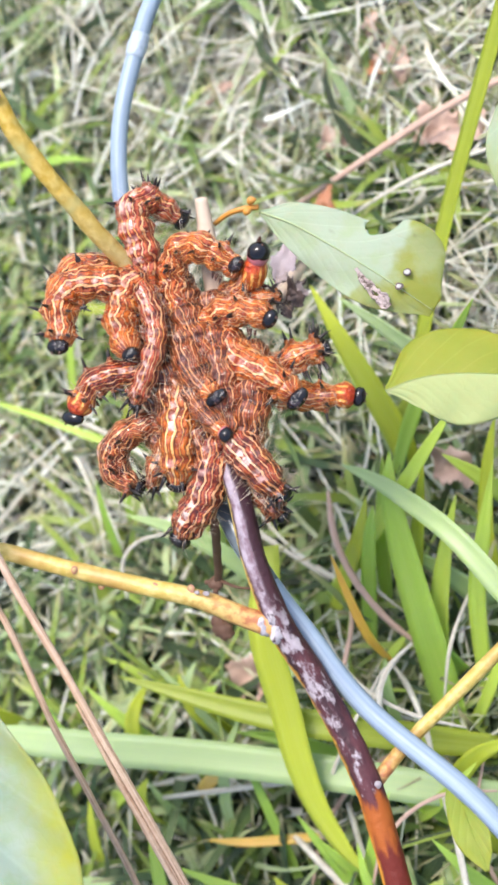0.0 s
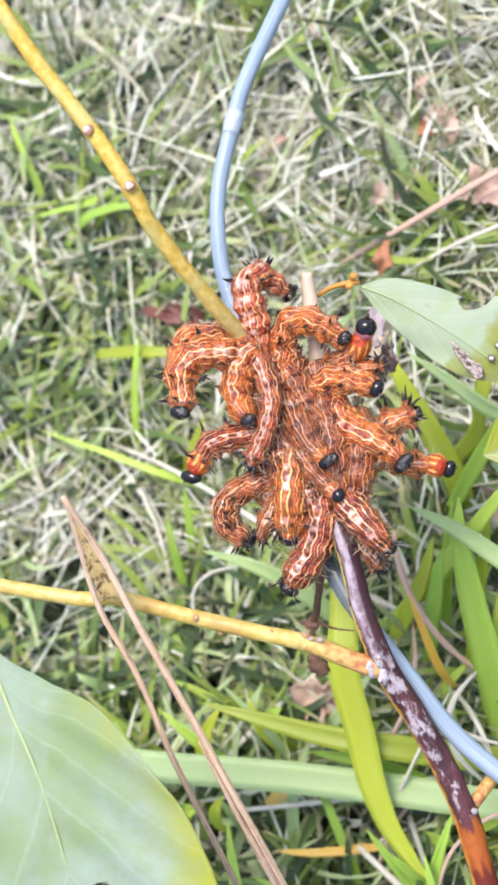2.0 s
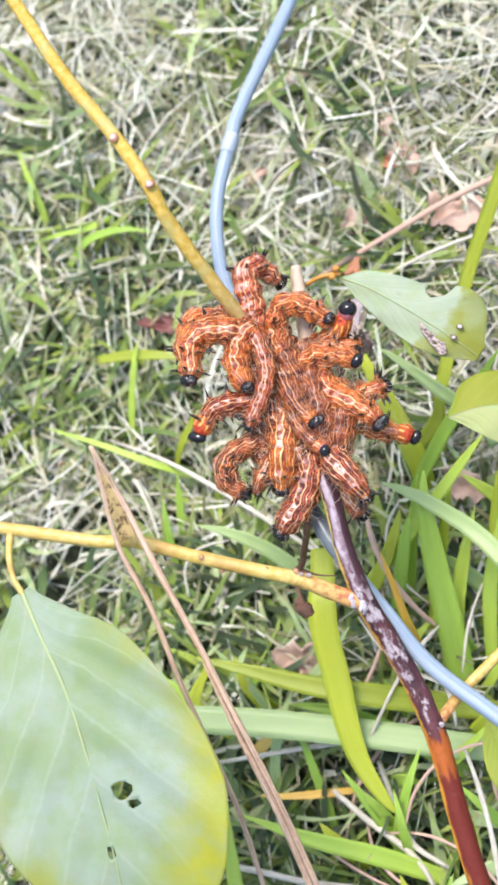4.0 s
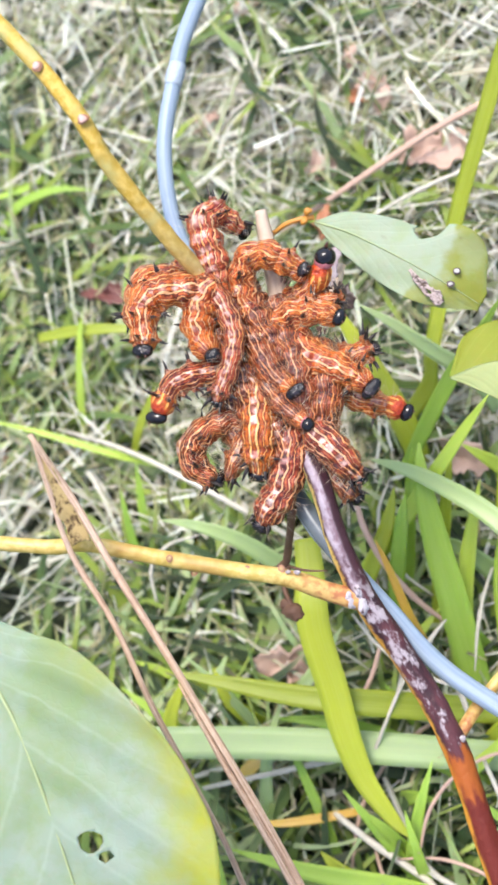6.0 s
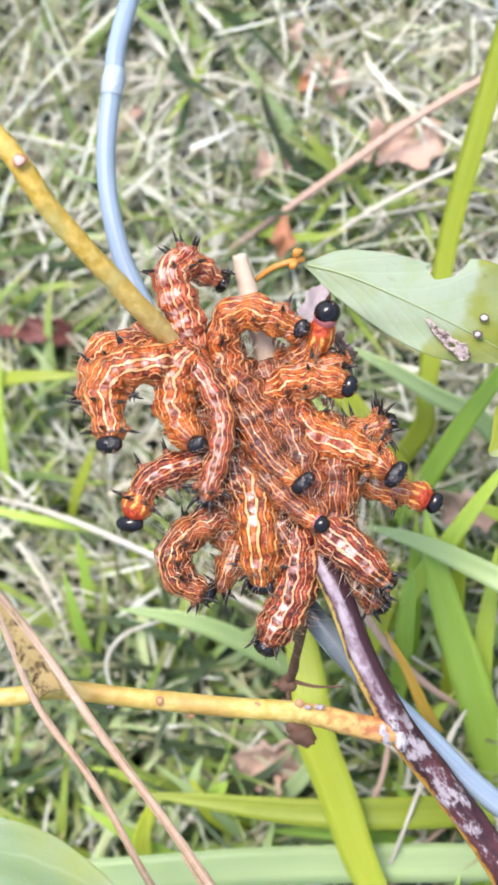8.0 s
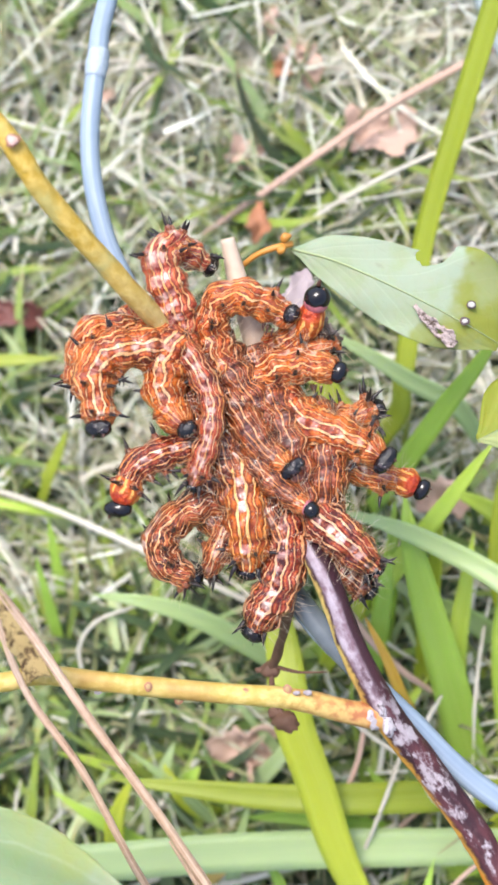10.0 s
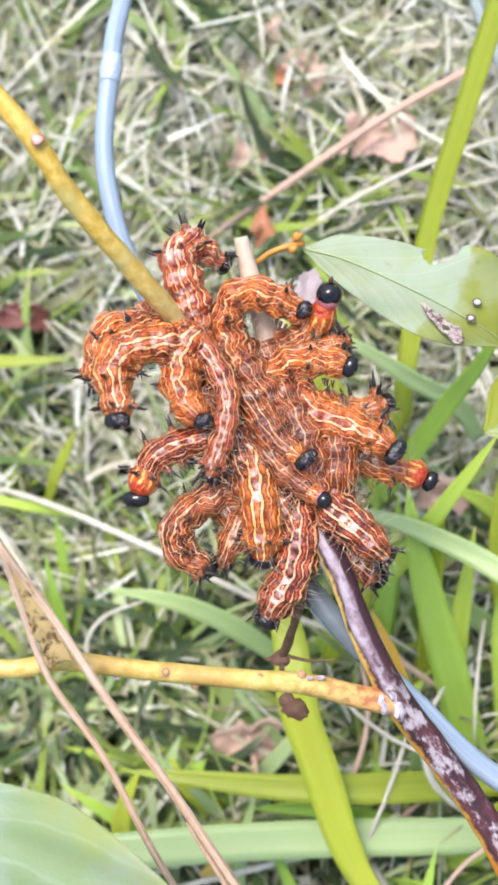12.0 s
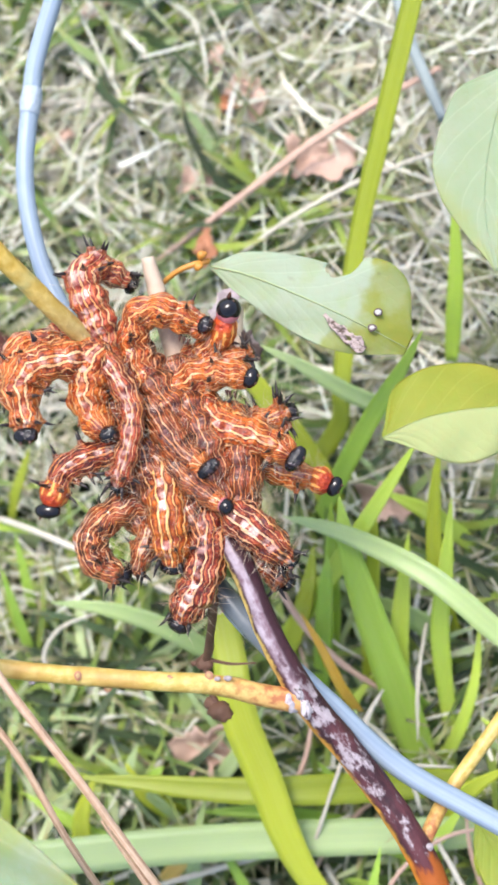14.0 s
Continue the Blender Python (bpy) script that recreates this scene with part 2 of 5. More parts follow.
    col = m.mix(m.smooth(wobble, 0.54, 0.62), low, yellow)
    m.set(Base_Color=col, Roughness=m.math("ADD", 0.42, m.math("MULTIPLY", patch, 0.3)), Specular_IOR_Level=0.35)
    m.bump(m.math("ADD", patch, streak), 0.7, 0.0006)
    return m.mat


def twig_material():
    """Yellow twig, red-brown at the fork (v = 0)."""
    m = Nodes("yellow twig bark")
    u, v, uvs = m.uv()
    n, big = m.noise(520, 4), m.noise(90, 3)
    yellow = m.mix(m.smooth(n, 0.35, 0.7), (0.46, 0.33, 0.07), (0.63, 0.47, 0.16))
    yellow = m.mix(m.smooth(big, 0.5, 0.7), yellow, (0.4, 0.24, 0.06))
    red = m.mix(m.smooth(n, 0.4, 0.6), (0.38, 0.13, 0.05), (0.56, 0.3, 0.1))
    f = m.smooth(m.math("ADD", v, m.math("MULTIPLY", m.math("SUBTRACT", n, 0.5), 0.15)), 0.02, 0.2)
    m.set(Base_Color=m.mix(f, red, yellow), Roughness=0.42)
    m.bump(m.math("ADD", n, big), 0.45, 0.0005)
    return m.mat


BARK, TWIG = bark_material(), twig_material()
SCAR = plain("bud scar", (0.2, 0.06, 0.03), (0.45, 0.25, 0.14), 600, 0.6)
SCAR_PINK = plain("pinkish scar", (0.42, 0.22, 0.17), (0.66, 0.48, 0.42), 700, 0.5)
SCAR_PALE = plain("pale grey knot", (0.06, 0.03, 0.035), (0.62, 0.56, 0.57), 1100, 0.6, 0.7, 0.0006)
WITHERED = plain("withered bract", (0.16, 0.12, 0.12), (0.42, 0.34, 0.34), 400, 0.7, 0.6, 0.0006)
BRACT_SKIN = plain("papery lilac bract", (0.26, 0.2, 0.21), (0.44, 0.37, 0.38), 300, 0.6, 0.5, 0.0006)
CRISP = plain("crisp dark bract", (0.03, 0.022, 0.02), (0.16, 0.11, 0.1), 500, 0.7, 0.6, 0.0006)
HUSK = plain("tan husk", (0.22, 0.14, 0.05), (0.5, 0.36, 0.16), 400, 0.6, 0.6, 0.0006)
FLAKED = mottled("flaking knot", (0.05, 0.02, 0.028), (0.5, 0.45, 0.47), 800, 0.6)
SHEATH = mottled("mottled sheath", (0.09, 0.045, 0.015), (0.5, 0.36, 0.15), 700, 0.55)
DRY_TWIG = plain("dry brown twig", (0.07, 0.03, 0.018), (0.2, 0.1, 0.055), 500, 0.65, 0.6, 0.0005)
PALE_TWIG = plain("bleached twig", (0.42, 0.3, 0.22), (0.68, 0.55, 0.43), 500, 0.6, 0.4)
ORANGE_STALK = plain("orange leaf stalk", (0.38, 0.13, 0.02), (0.6, 0.3, 0.05), 500, 0.45)


def stalk_material(name, low, mid, high):
    """A dry stalk: long streaks, brown in the grooves and bleached on the ribs. u round it, v along it."""
    m = Nodes(name)
    u, v, uvs = m.uv()
    stretch = m.tree.nodes.new("ShaderNodeMapping")
    m.tree.links.new(uvs, stretch.inputs[0])
    stretch.inputs["Scale"].default_value = (13.0, 5.0, 1)
    lines, fine = m.noise(1.0, 4, stretch.outputs[0], 0.65), m.noise(700, 3)
    col = m.ramp(m.math("ADD", m.math("MULTIPLY", lines, 0.8), m.math("MULTIPLY", fine, 0.2)), (0.3, low), (0.48, mid), (0.68, high))
    m.set(Base_Color=col, Roughness=0.5)
    m.bump(lines, 0.8, 0.0004)
    return m.mat


STRAW = stalk_material("tan straw", (0.2, 0.09, 0.045), (0.56, 0.37, 0.25), (0.76, 0.6, 0.46))
PINK_STRAW = plain("pinkish straw", (0.4, 0.25, 0.18), (0.58, 0.4, 0.31), 300, 0.6, 0.4)
WHITE_STRAW = stalk_material("bleached straw", (0.34, 0.28, 0.19), (0.57, 0.52, 0.42), (0.72, 0.69, 0.61))
GREY_ROD = plain("grey stalk", (0.18, 0.22, 0.22), (0.3, 0.34, 0.33), 300, 0.6, 0.3)


def cane_material():
    m = Nodes("blue grey waxy cane")
    u, v, uvs = m.uv()
    n, big = m.noise(700, 3), m.noise(60, 3)
    stretch = m.tree.nodes.new("ShaderNodeMapping")
    m.tree.links.new(uvs, stretch.inputs[0])
    stretch.inputs["Scale"].default_value = (9.0, 3.0, 1)
    lines = m.noise(1.0, 3, stretch.outputs[0])
    col = m.mix(m.smooth(lines, 0.3, 0.7), (0.19, 0.25, 0.33), (0.29, 0.36, 0.44))
    col = m.mix(m.smooth(big, 0.55, 0.75), col, (0.15, 0.2, 0.3))
    m.set(Base_Color=col, Roughness=m.math("ADD", 0.3, m.math("MULTIPLY", n, 0.25)))
    m.bump(n, 0.2, 0.0002)
    return m.mat


CANE = cane_material()
# darker copy of the cane skin, with shade put into its colour
CANE_SHADED = plain("shaded cane skin", (0.06, 0.075, 0.09), (0.2, 0.23, 0.26), 300, 0.25, 0.2)
CANE_RING = plain("whitish waxy joint", (0.22, 0.28, 0.36), (0.5, 0.56, 0.62), 1100, 0.5, 0.8)


def leaf_material(name, pale, green, edge, spot=0.0, yellow=(0.74, 1.06), under=None, across_part=1.0, lean=0.0):
    """u runs across (0.5 on the midrib), v from stalk to tip; edge follows v and the rim: yellowing, or the grey leaf's
    painted shade past its bend.
    """
    m = Nodes(name)
    u, v, uvs = m.uv()
    big, fine = m.noise(55, 4), m.noise(800, 4)
    across = m.math("ABSOLUTE", m.math("SUBTRACT", u, 0.5))
    w = m.math("SUBTRACT", m.math("MULTIPLY", v, 6.0), m.math("MULTIPLY", across, 4.4))
    w = m.math("ADD", w, m.math("MULTIPLY", m.math("SUBTRACT", big, 0.5), 0.5))
    tri = m.math("MULTIPLY", m.math("ABSOLUTE", m.math("SUBTRACT", m.math("FRACT", w), 0.5)), 2.0)
    vein = m.smooth(m.math("ADD", tri, m.math("MULTIPLY", m.math("SUBTRACT", m.noise(260, 3), 0.5), 0.14)), 0.86, 1.0)
    net = m.tree.nodes.new("ShaderNodeTexVoronoi")
    net.feature = "DISTANCE_TO_EDGE"
    net.inputs["Scale"].default_value = 420
    m.tree.links.new(m.place(), net.inputs["Vector"])
    cell = m.smooth(net.outputs["Distance"], 0.0, 0.12)
    col = m.mix(m.smooth(big, 0.35, 0.7), pale, green)
    col = m.mix(m.math("MULTIPLY", vein, 0.22), col, tuple(min(1, c * 1.25 + 0.04) for c in pale))
    mottle = m.math("MULTIPLY", m.smooth(m.noise(170, 5, None, 0.65), 0.45, 0.7), 0.35)
    col = m.mix(mottle, col, tuple(c * f for c, f in zip(green, (0.95, 1.0, 0.6))))
    rim = m.smooth(m.math("ADD", m.math("ADD", m.math("MULTIPLY", v, 0.75), m.math("ADD", m.math("MULTIPLY", across, across_part), m.math("MULTIPLY", m.math("SUBTRACT", 0.5, u), lean))), m.math("MULTIPLY", m.math("SUBTRACT", big, 0.5), 0.5)), *yellow)
    col = m.mix(m.math("MULTIPLY", rim, m.math("ADD", 0.6, m.math("MULTIPLY", m.smooth(m.noise(140, 4), 0.35, 0.65), 0.35))), col, edge)
    # under: a second flat colour for the half past u 0.5
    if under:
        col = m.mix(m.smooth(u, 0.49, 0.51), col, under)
    col = m.mix(m.math("MULTIPLY", m.smooth(m.noise(150, 3), 0.68, 0.74), spot), col, (0.1, 0.06, 0.04))
    m.set(Base_Color=col, Roughness=m.math("ADD", 0.5, m.math("MULTIPLY", fine, 0.25)), Specular_IOR_Level=0.35)
    m.set(Subsurface_Weight=0.15, Subsurface_Scale=0.002)
    h = m.math("SUBTRACT", m.math("ADD", m.math("MULTIPLY", cell, 0.08), m.math("MULTIPLY", big, 0.6)), m.math("MULTIPLY", m.smooth(tri, 0.2, 1.0), 0.5))
    m.bump(h, 0.35, 0.0006)
    return m.mat


# the bluish pale tone has the sky's sheen mixed into the leaf colour
LEAF_BIG = leaf_material("broad leaf", (0.225, 0.285, 0.215), (0.17, 0.235, 0.11), (0.27, 0.28, 0.012), 0.0, (0.66, 1.08), lean=0.22)
# pale holds sky sheen; the olive edge paints the darker end past the bend
LEAF_GREY = leaf_material("grey green leaf", (0.27, 0.325, 0.225), (0.23, 0.29, 0.165), (0.19, 0.21, 0.016), 0.25, (0.46, 0.51), across_part=0.1)
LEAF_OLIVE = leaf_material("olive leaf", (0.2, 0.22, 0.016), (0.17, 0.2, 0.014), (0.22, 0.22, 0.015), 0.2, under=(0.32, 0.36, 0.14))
LEAF_LIME = leaf_material("lime leaf", (0.36, 0.4, 0.08), (0.3, 0.36, 0.05), (0.4, 0.42, 0.06))
LEAF_PALE = leaf_material("pale leaf", (0.25, 0.3, 0.19), (0.21, 0.28, 0.15), (0.24, 0.28, 0.1), 0.0)
DRY_PATCH = mottled("dry leaf membrane", (0.05, 0.025, 0.012), (0.42, 0.33, 0.3), 1100, 0.55)
SCAR_WHITE = plain("whitish scar", (0.3, 0.28, 0.24), (0.5, 0.48, 0.45), 900, 0.5)
RIB = plain("pale midrib", (0.24, 0.3, 0.13), (0.31, 0.36, 0.18), 400, 0.45)


def blade_material(name, stops, tip=None, rough=0.42, obj=False):
    """Grass blade: colour by blade, fine lines along it, drier towards the tip. u across, v along."""
    m = Nodes(name)
    u, v, uvs = m.uv()
    r = m.rand() if obj else m.island()
    stretch = m.tree.nodes.new("ShaderNodeMapping")
    m.tree.links.new(uvs, stretch.inputs[0])
    stretch.inputs["Scale"].default_value = (16.0, 1.5, 1)
    lines = m.noise(1.0, 3, stretch.outputs[0])
    big = m.noise(70, 3)
    k = m.math("ADD", r, m.math("MULTIPLY", m.math("SUBTRACT", big, 0.5), 0.35))
    col = m.ramp(k, *stops)
    col = m.mix(m.math("MULTIPLY", m.smooth(lines, 0.4, 0.7), 0.3), col, m.mix(0.5, col, (0.5, 0.55, 0.2)))
    if tip:
        col = m.mix(m.math("MULTIPLY", m.smooth(m.math("ADD", v, m.math("MULTIPLY", m.math("SUBTRACT", big, 0.5), 0.4)), 0.75, 1.0), 0.8), col, tip)
    m.set(Base_Color=col, Roughness=rough, Subsurface_Weight=0.4 if obj else 0.1, Subsurface_Scale=0.001)
    if obj:
        m.bsdf.inputs["Subsurface Radius"].default_value = (0.8, 1.0, 0.3)
    m.bump(lines, 0.12, 0.0002)
    return m.mat


# the first dark green stop paints shaded gaps between the pale straws
DRY = blade_material("dry thatch", [(0.0, (0.05, 0.065, 0.016)), (0.14, (0.17, 0.18, 0.07)), (0.26, (0.44, 0.39, 0.295)), (0.44, (0.57, 0.54, 0.445)), (0.55, (0.22, 0.26, 0.1)), (0.66, (0.46, 0.47, 0.37)), (0.84, (0.57, 0.52, 0.44)), (1.0, (0.65, 0.64, 0.56))], rough=0.65)
# the near-black low stops put the shade of grass gaps into blade colour
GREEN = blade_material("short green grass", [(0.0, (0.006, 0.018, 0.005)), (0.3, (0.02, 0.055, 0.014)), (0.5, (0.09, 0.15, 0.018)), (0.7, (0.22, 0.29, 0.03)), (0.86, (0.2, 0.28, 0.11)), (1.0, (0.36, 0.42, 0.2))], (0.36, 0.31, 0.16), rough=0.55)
BLADE = blade_material("broad grass blade", [(0.0, (0.24, 0.39, 0.045)), (0.5, (0.31, 0.45, 0.055)), (1.0, (0.39, 0.49, 0.06))], rough=0.5, obj=True)
BLADE_LIGHT = blade_material("light grass blade", [(0.0, (0.27, 0.37, 0.14)), (1.0, (0.34, 0.43, 0.2))], rough=0.45, obj=True)
BLADE_PALE = blade_material("pale grass blade", [(0.0, (0.29, 0.39, 0.17)), (1.0, (0.37, 0.46, 0.24))], rough=0.45, obj=True)
BLADE_YELLOW = blade_material("yellow grass blade", [(0.0, (0.33, 0.38, 0.018)), (1.0, (0.39, 0.43, 0.026))], rough=0.5, obj=True)
BLADE_OLIVE = blade_material("olive grass blade", [(0.0, (0.2, 0.25, 0.01)), (1.0, (0.26, 0.3, 0.014))], rough=0.5, obj=True)
BLADE_ORANGE = blade_material("withered grass blade", [(0.0, (0.62, 0.33, 0.03)), (1.0, (0.7, 0.46, 0.12))], obj=True)
DEAD_LEAF = plain("dead leaf", (0.36, 0.21, 0.15), (0.6, 0.44, 0.35), 160, 0.6, 0.5, 0.0008)
RUST_LEAF = plain("rusty dead leaf", (0.28, 0.11, 0.05), (0.45, 0.2, 0.1), 160, 0.6, 0.5, 0.0008)
WINE_LEAF = plain("wine dead leaf", (0.1, 0.03, 0.025), (0.2, 0.07, 0.05), 160, 0.55, 0.5, 0.0008)


def soil_material():
    """Dark soil under the thatch; a coarse lawn of straw and green past it."""
    m = Nodes("soil and litter")
    pos = m.place()
    a, b, c = m.noise(260, 5), m.noise(45, 4), m.noise(9, 3)
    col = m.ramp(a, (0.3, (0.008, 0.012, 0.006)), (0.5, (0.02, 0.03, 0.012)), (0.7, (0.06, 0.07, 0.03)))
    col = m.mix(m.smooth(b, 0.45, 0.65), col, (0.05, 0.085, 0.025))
    lawn = m.mix(m.smooth(m.noise(60, 6, None, 0.7), 0.42, 0.58), (0.06, 0.085, 0.03), (0.24, 0.23, 0.16))
    lawn = m.mix(m.smooth(m.noise(2.5, 4), 0.4, 0.6), lawn, (0.11, 0.14, 0.06))
    dist = m.node("ShaderNodeVectorMath")
    dist.operation = "LENGTH"
    m.put(dist.inputs[0], pos)
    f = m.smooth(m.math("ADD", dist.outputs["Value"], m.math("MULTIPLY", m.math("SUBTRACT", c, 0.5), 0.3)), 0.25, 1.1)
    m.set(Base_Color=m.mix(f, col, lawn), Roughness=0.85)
    m.bump(a, 0.8, 0.004)
    return m.mat


SOIL = soil_material()

# ---------------------------------------------------------------- shape helpers


def mm(points):
    return [Vector(p) * 0.001 for p in points]


def smooth_line(points, steps):
    """Catmull-Rom through the points, steps pieces between neighbours."""
    p = [points[0] * 2 - points[1], *points, points[-1] * 2 - points[-2]]
    out = []
    for i in range(1, len(p) - 2):
        for k in range(steps):
            t = k / steps
            a, b, c, d = p[i - 1], p[i], p[i + 1], p[i + 2]
            out.append(0.5 * ((2 * b) + (c - a) * t + (2 * a - 5 * b + 4 * c - d) * t * t + (3 * b - a - 3 * c + d) * t**3))
    out.append(points[-1].copy())
    return out


def frames_along(line, up):
    """Tangent, side and normal at each point; the normal stays near up."""
    out, n = [], Vector(up)
    for i, p in enumerate(line):
        t = (line[min(i + 1, len(line) - 1)] - line[max(i - 1, 0)]).normalized()
        n = (n - t * n.dot(t))
        if n.length < 1e-6:
            n = t.orthogonal()
        n.normalize()
        out.append((t, t.cross(n).normalized(), n.copy()))
    return out


def link_mesh(name, bm, material, smooth=True):
    me = bpy.data.meshes.new(name)
    for f in bm.faces:
        f.smooth = smooth
    bm.normal_update()
    bm.to_mesh(me)
    bm.free()
    for mat in material if isinstance(material, (list, tuple)) else [material]:
        me.materials.append(mat)
    return new(name, me)


def part(name, bm, material, parent, label="", smooth=True):
    ob = link_mesh(name, bm, material, smooth)
    ob.parent = parent
    ob.matrix_parent_inverse = Matrix.Translation(-parent.location)
    return tagged(ob, label) if label else ob


def thing(name, label, category, group="", at=(0, 0, 0)):
    ob = new(name)
    ob.empty_display_size = 0.005
    ob.location = at
    return tagged(ob, label, category, group)


def tube(line, radius, sides=12, up=(0, 0, 1), v_scale=None, bm=None, cap=True, from_end=False):
    """A round tube; radius(i, n, angle) in metres. UV: u round it from below, v along it (0..1, or length over v_scale)."""
    bm = bm or bmesh.new()
    uv = bm.loops.layers.uv.verify()
    fr, n = frames_along(line, up), len(line)
    lengths = [0.0]
    for a, b in zip(line, line[1:]):
        lengths.append(lengths[-1] + (b - a).length)
    vs = [(s - lengths[-1] * from_end) / v_scale if v_scale else s / lengths[-1] for s in lengths]
    rings = []
    for i, p in enumerate(line):
        t, s, up_i = fr[i]
        ring = []
        for k in range(sides):
            a = 2 * math.pi * k / sides + math.pi
            r = radius(i, n, a)
            ring.append(bm.verts.new(p + (up_i * math.cos(a) + s * math.sin(a)) * r))
        rings.append(ring)
    for i in range(n - 1):
        for k in range(sides):
            j = (k + 1) % sides
            f = bm.faces.new((rings[i][k], rings[i][j], rings[i + 1][j], rings[i + 1][k]))
            for loop, (uu, vv) in zip(f.loops, ((k, i), (k + 1, i), (k + 1, i + 1), (k, i + 1))):
                loop[uv].uv = (uu / sides, vs[vv])
    if cap:
        for ring, i in ((rings[0][::-1], 0), (rings[-1], n - 1)):
            f = bm.faces.new(ring)
            for loop in f.loops:
                loop[uv].uv = (0, vs[i])
    return bm


def ball(center, axis, radii, bm=None, segs=18, rings=12, lobes=0.0):
    """An egg with its long axis along axis; lobes pinches it along the crown."""
    bm = bm or bmesh.new()
    r = bmesh.ops.create_uvsphere(bm, u_segments=segs, v_segments=rings, radius=1)
    q = Vector(axis).to_track_quat("Z", "Y").to_matrix()
    for v in r["verts"]:
        c = v.co.copy()
        pinch = 1 - lobes * math.exp(-((c.x / 0.22) ** 2)) * (0.4 + 0.6 * max(0, c.z))
        c = Vector((c.x * radii[0], c.y * radii[1] * pinch, c.z * radii[2] * pinch))
        v.co = Vector(center) + q @ c
    return bm


def cone(base, tip, r, sides=6, bend=0.0, bm=None):
    base, tip = Vector(base), Vector(tip)
    d = tip - base
    side = d.orthogonal().normalized() * (bend * d.length)
    line = [base, base + d * 0.35 + side * 0.6, base + d * 0.7 + side * 0.7, tip]
    return tube(line, lambda i, n, a: r * (1.0, 0.8, 0.48, 0.06)[i], sides, (0.3, 0.2, 1), bm=bm)


# ---------------------------------------------------------------- ground
GROUND_HALF = 60.0


def ground():
    bm = bmesh.new()
    cuts = [-GROUND_HALF, -8, -2, -0.8] + [-0.4 + 0.02 * i for i in range(41)] + [0.8, 2, 8, GROUND_HALF]
    grid = [[bm.verts.new((x, y, (noise.noise((x * 14, y * 14, 0)) * 0.004 + noise.noise((x * 3, y * 3, 5)) * 0.004 - 0.004) if abs(x) < 9 and abs(y) < 9 else -0.004)) for x in cuts] for y in cuts]
    for j in range(len(cuts) - 1):
        for i in range(len(cuts) - 1):
            bm.faces.new((grid[j][i], grid[j][i + 1], grid[j + 1][i + 1], grid[j + 1][i]))
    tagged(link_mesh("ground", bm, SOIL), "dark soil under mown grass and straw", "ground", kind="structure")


ground()


def blades_mesh(name, rows, material, segs=6):
    """Many thin three-sided blades in one mesh. rows: arrays of root, heading, length, width, rise, curl, droop."""
    root, head, length, width, rise, curl, droop = rows
    n = len(head)
    t = np.linspace(0, 1, segs + 1)
    ang = head[:, None] + curl[:, None] * (t - 0.5)
    step = length[:, None] / segs
    dx, dy = np.cos(ang) * step, np.sin(ang) * step
    x = root[:, 0, None] + np.cumsum(dx, 1) - dx
    y = root[:, 1, None] + np.cumsum(dy, 1) - dy
    z = root[:, 2, None] + length[:, None] * (rise[:, None] * t - droop[:, None] * t * t)
    z = np.maximum(z, 0.0004)
    taper = np.sqrt(np.clip(1 - (t * 0.98) ** 2.4, 0.02, 1))[None, :] * (0.7 + 0.3 * np.sin(np.pi * np.minimum(t * 1.6 + 0.2, 1)))[None, :]
    half = width[:, None] * 0.5 * taper
    px, py = -np.sin(ang), np.cos(ang)
    roll = np.random.uniform(-0.8, 0.8, (n, 1))
    c, s = np.cos(roll), np.sin(roll)
    a = np.stack([x + px * half * c, y + py * half * c, z + half * s], -1)
    b = np.stack([x - px * half * c, y - py * half * c, z - half * s], -1)
    m = np.stack([x, y, z - half * 0.2], -1)
    verts = np.stack([a, b, m], 2).reshape(-1, 3)
    base = (np.arange(n)[:, None] * (segs + 1) + np.arange(segs)[None, :]).ravel() * 3
    quads = np.concatenate([np.stack([base + p, base + q, base + 3 + q, base + 3 + p], 1) for p, q in ((0, 1), (1, 2), (2, 0))])
    me = bpy.data.meshes.new(name)
    me.vertices.add(len(verts))
    me.vertices.foreach_set("co", verts.astype(np.float32).ravel())
    me.loops.add(quads.size)
    me.loops.foreach_set("vertex_index", quads.astype(np.int32).ravel())
    me.polygons.add(len(quads))
    me.polygons.foreach_set("loop_start", np.arange(0, quads.size, 4, dtype=np.int32))
    uvs = me.uv_layers.new(name="UVMap")
    ring, side = quads // 3 % (segs + 1), quads % 3
    uvs.data.foreach_set("uv", np.stack([np.array([0.0, 1.0, 0.5])[side], ring / segs], -1).astype(np.float32).ravel())
    me.materials.append(material)
    me.update(calc_edges=True)
    me.shade_flat()
    return new(name, me)


def patch_value(x, y, scale, seed):
    return np.array([noise.noise((a * scale, b * scale, seed)) for a, b in zip(x, y)])


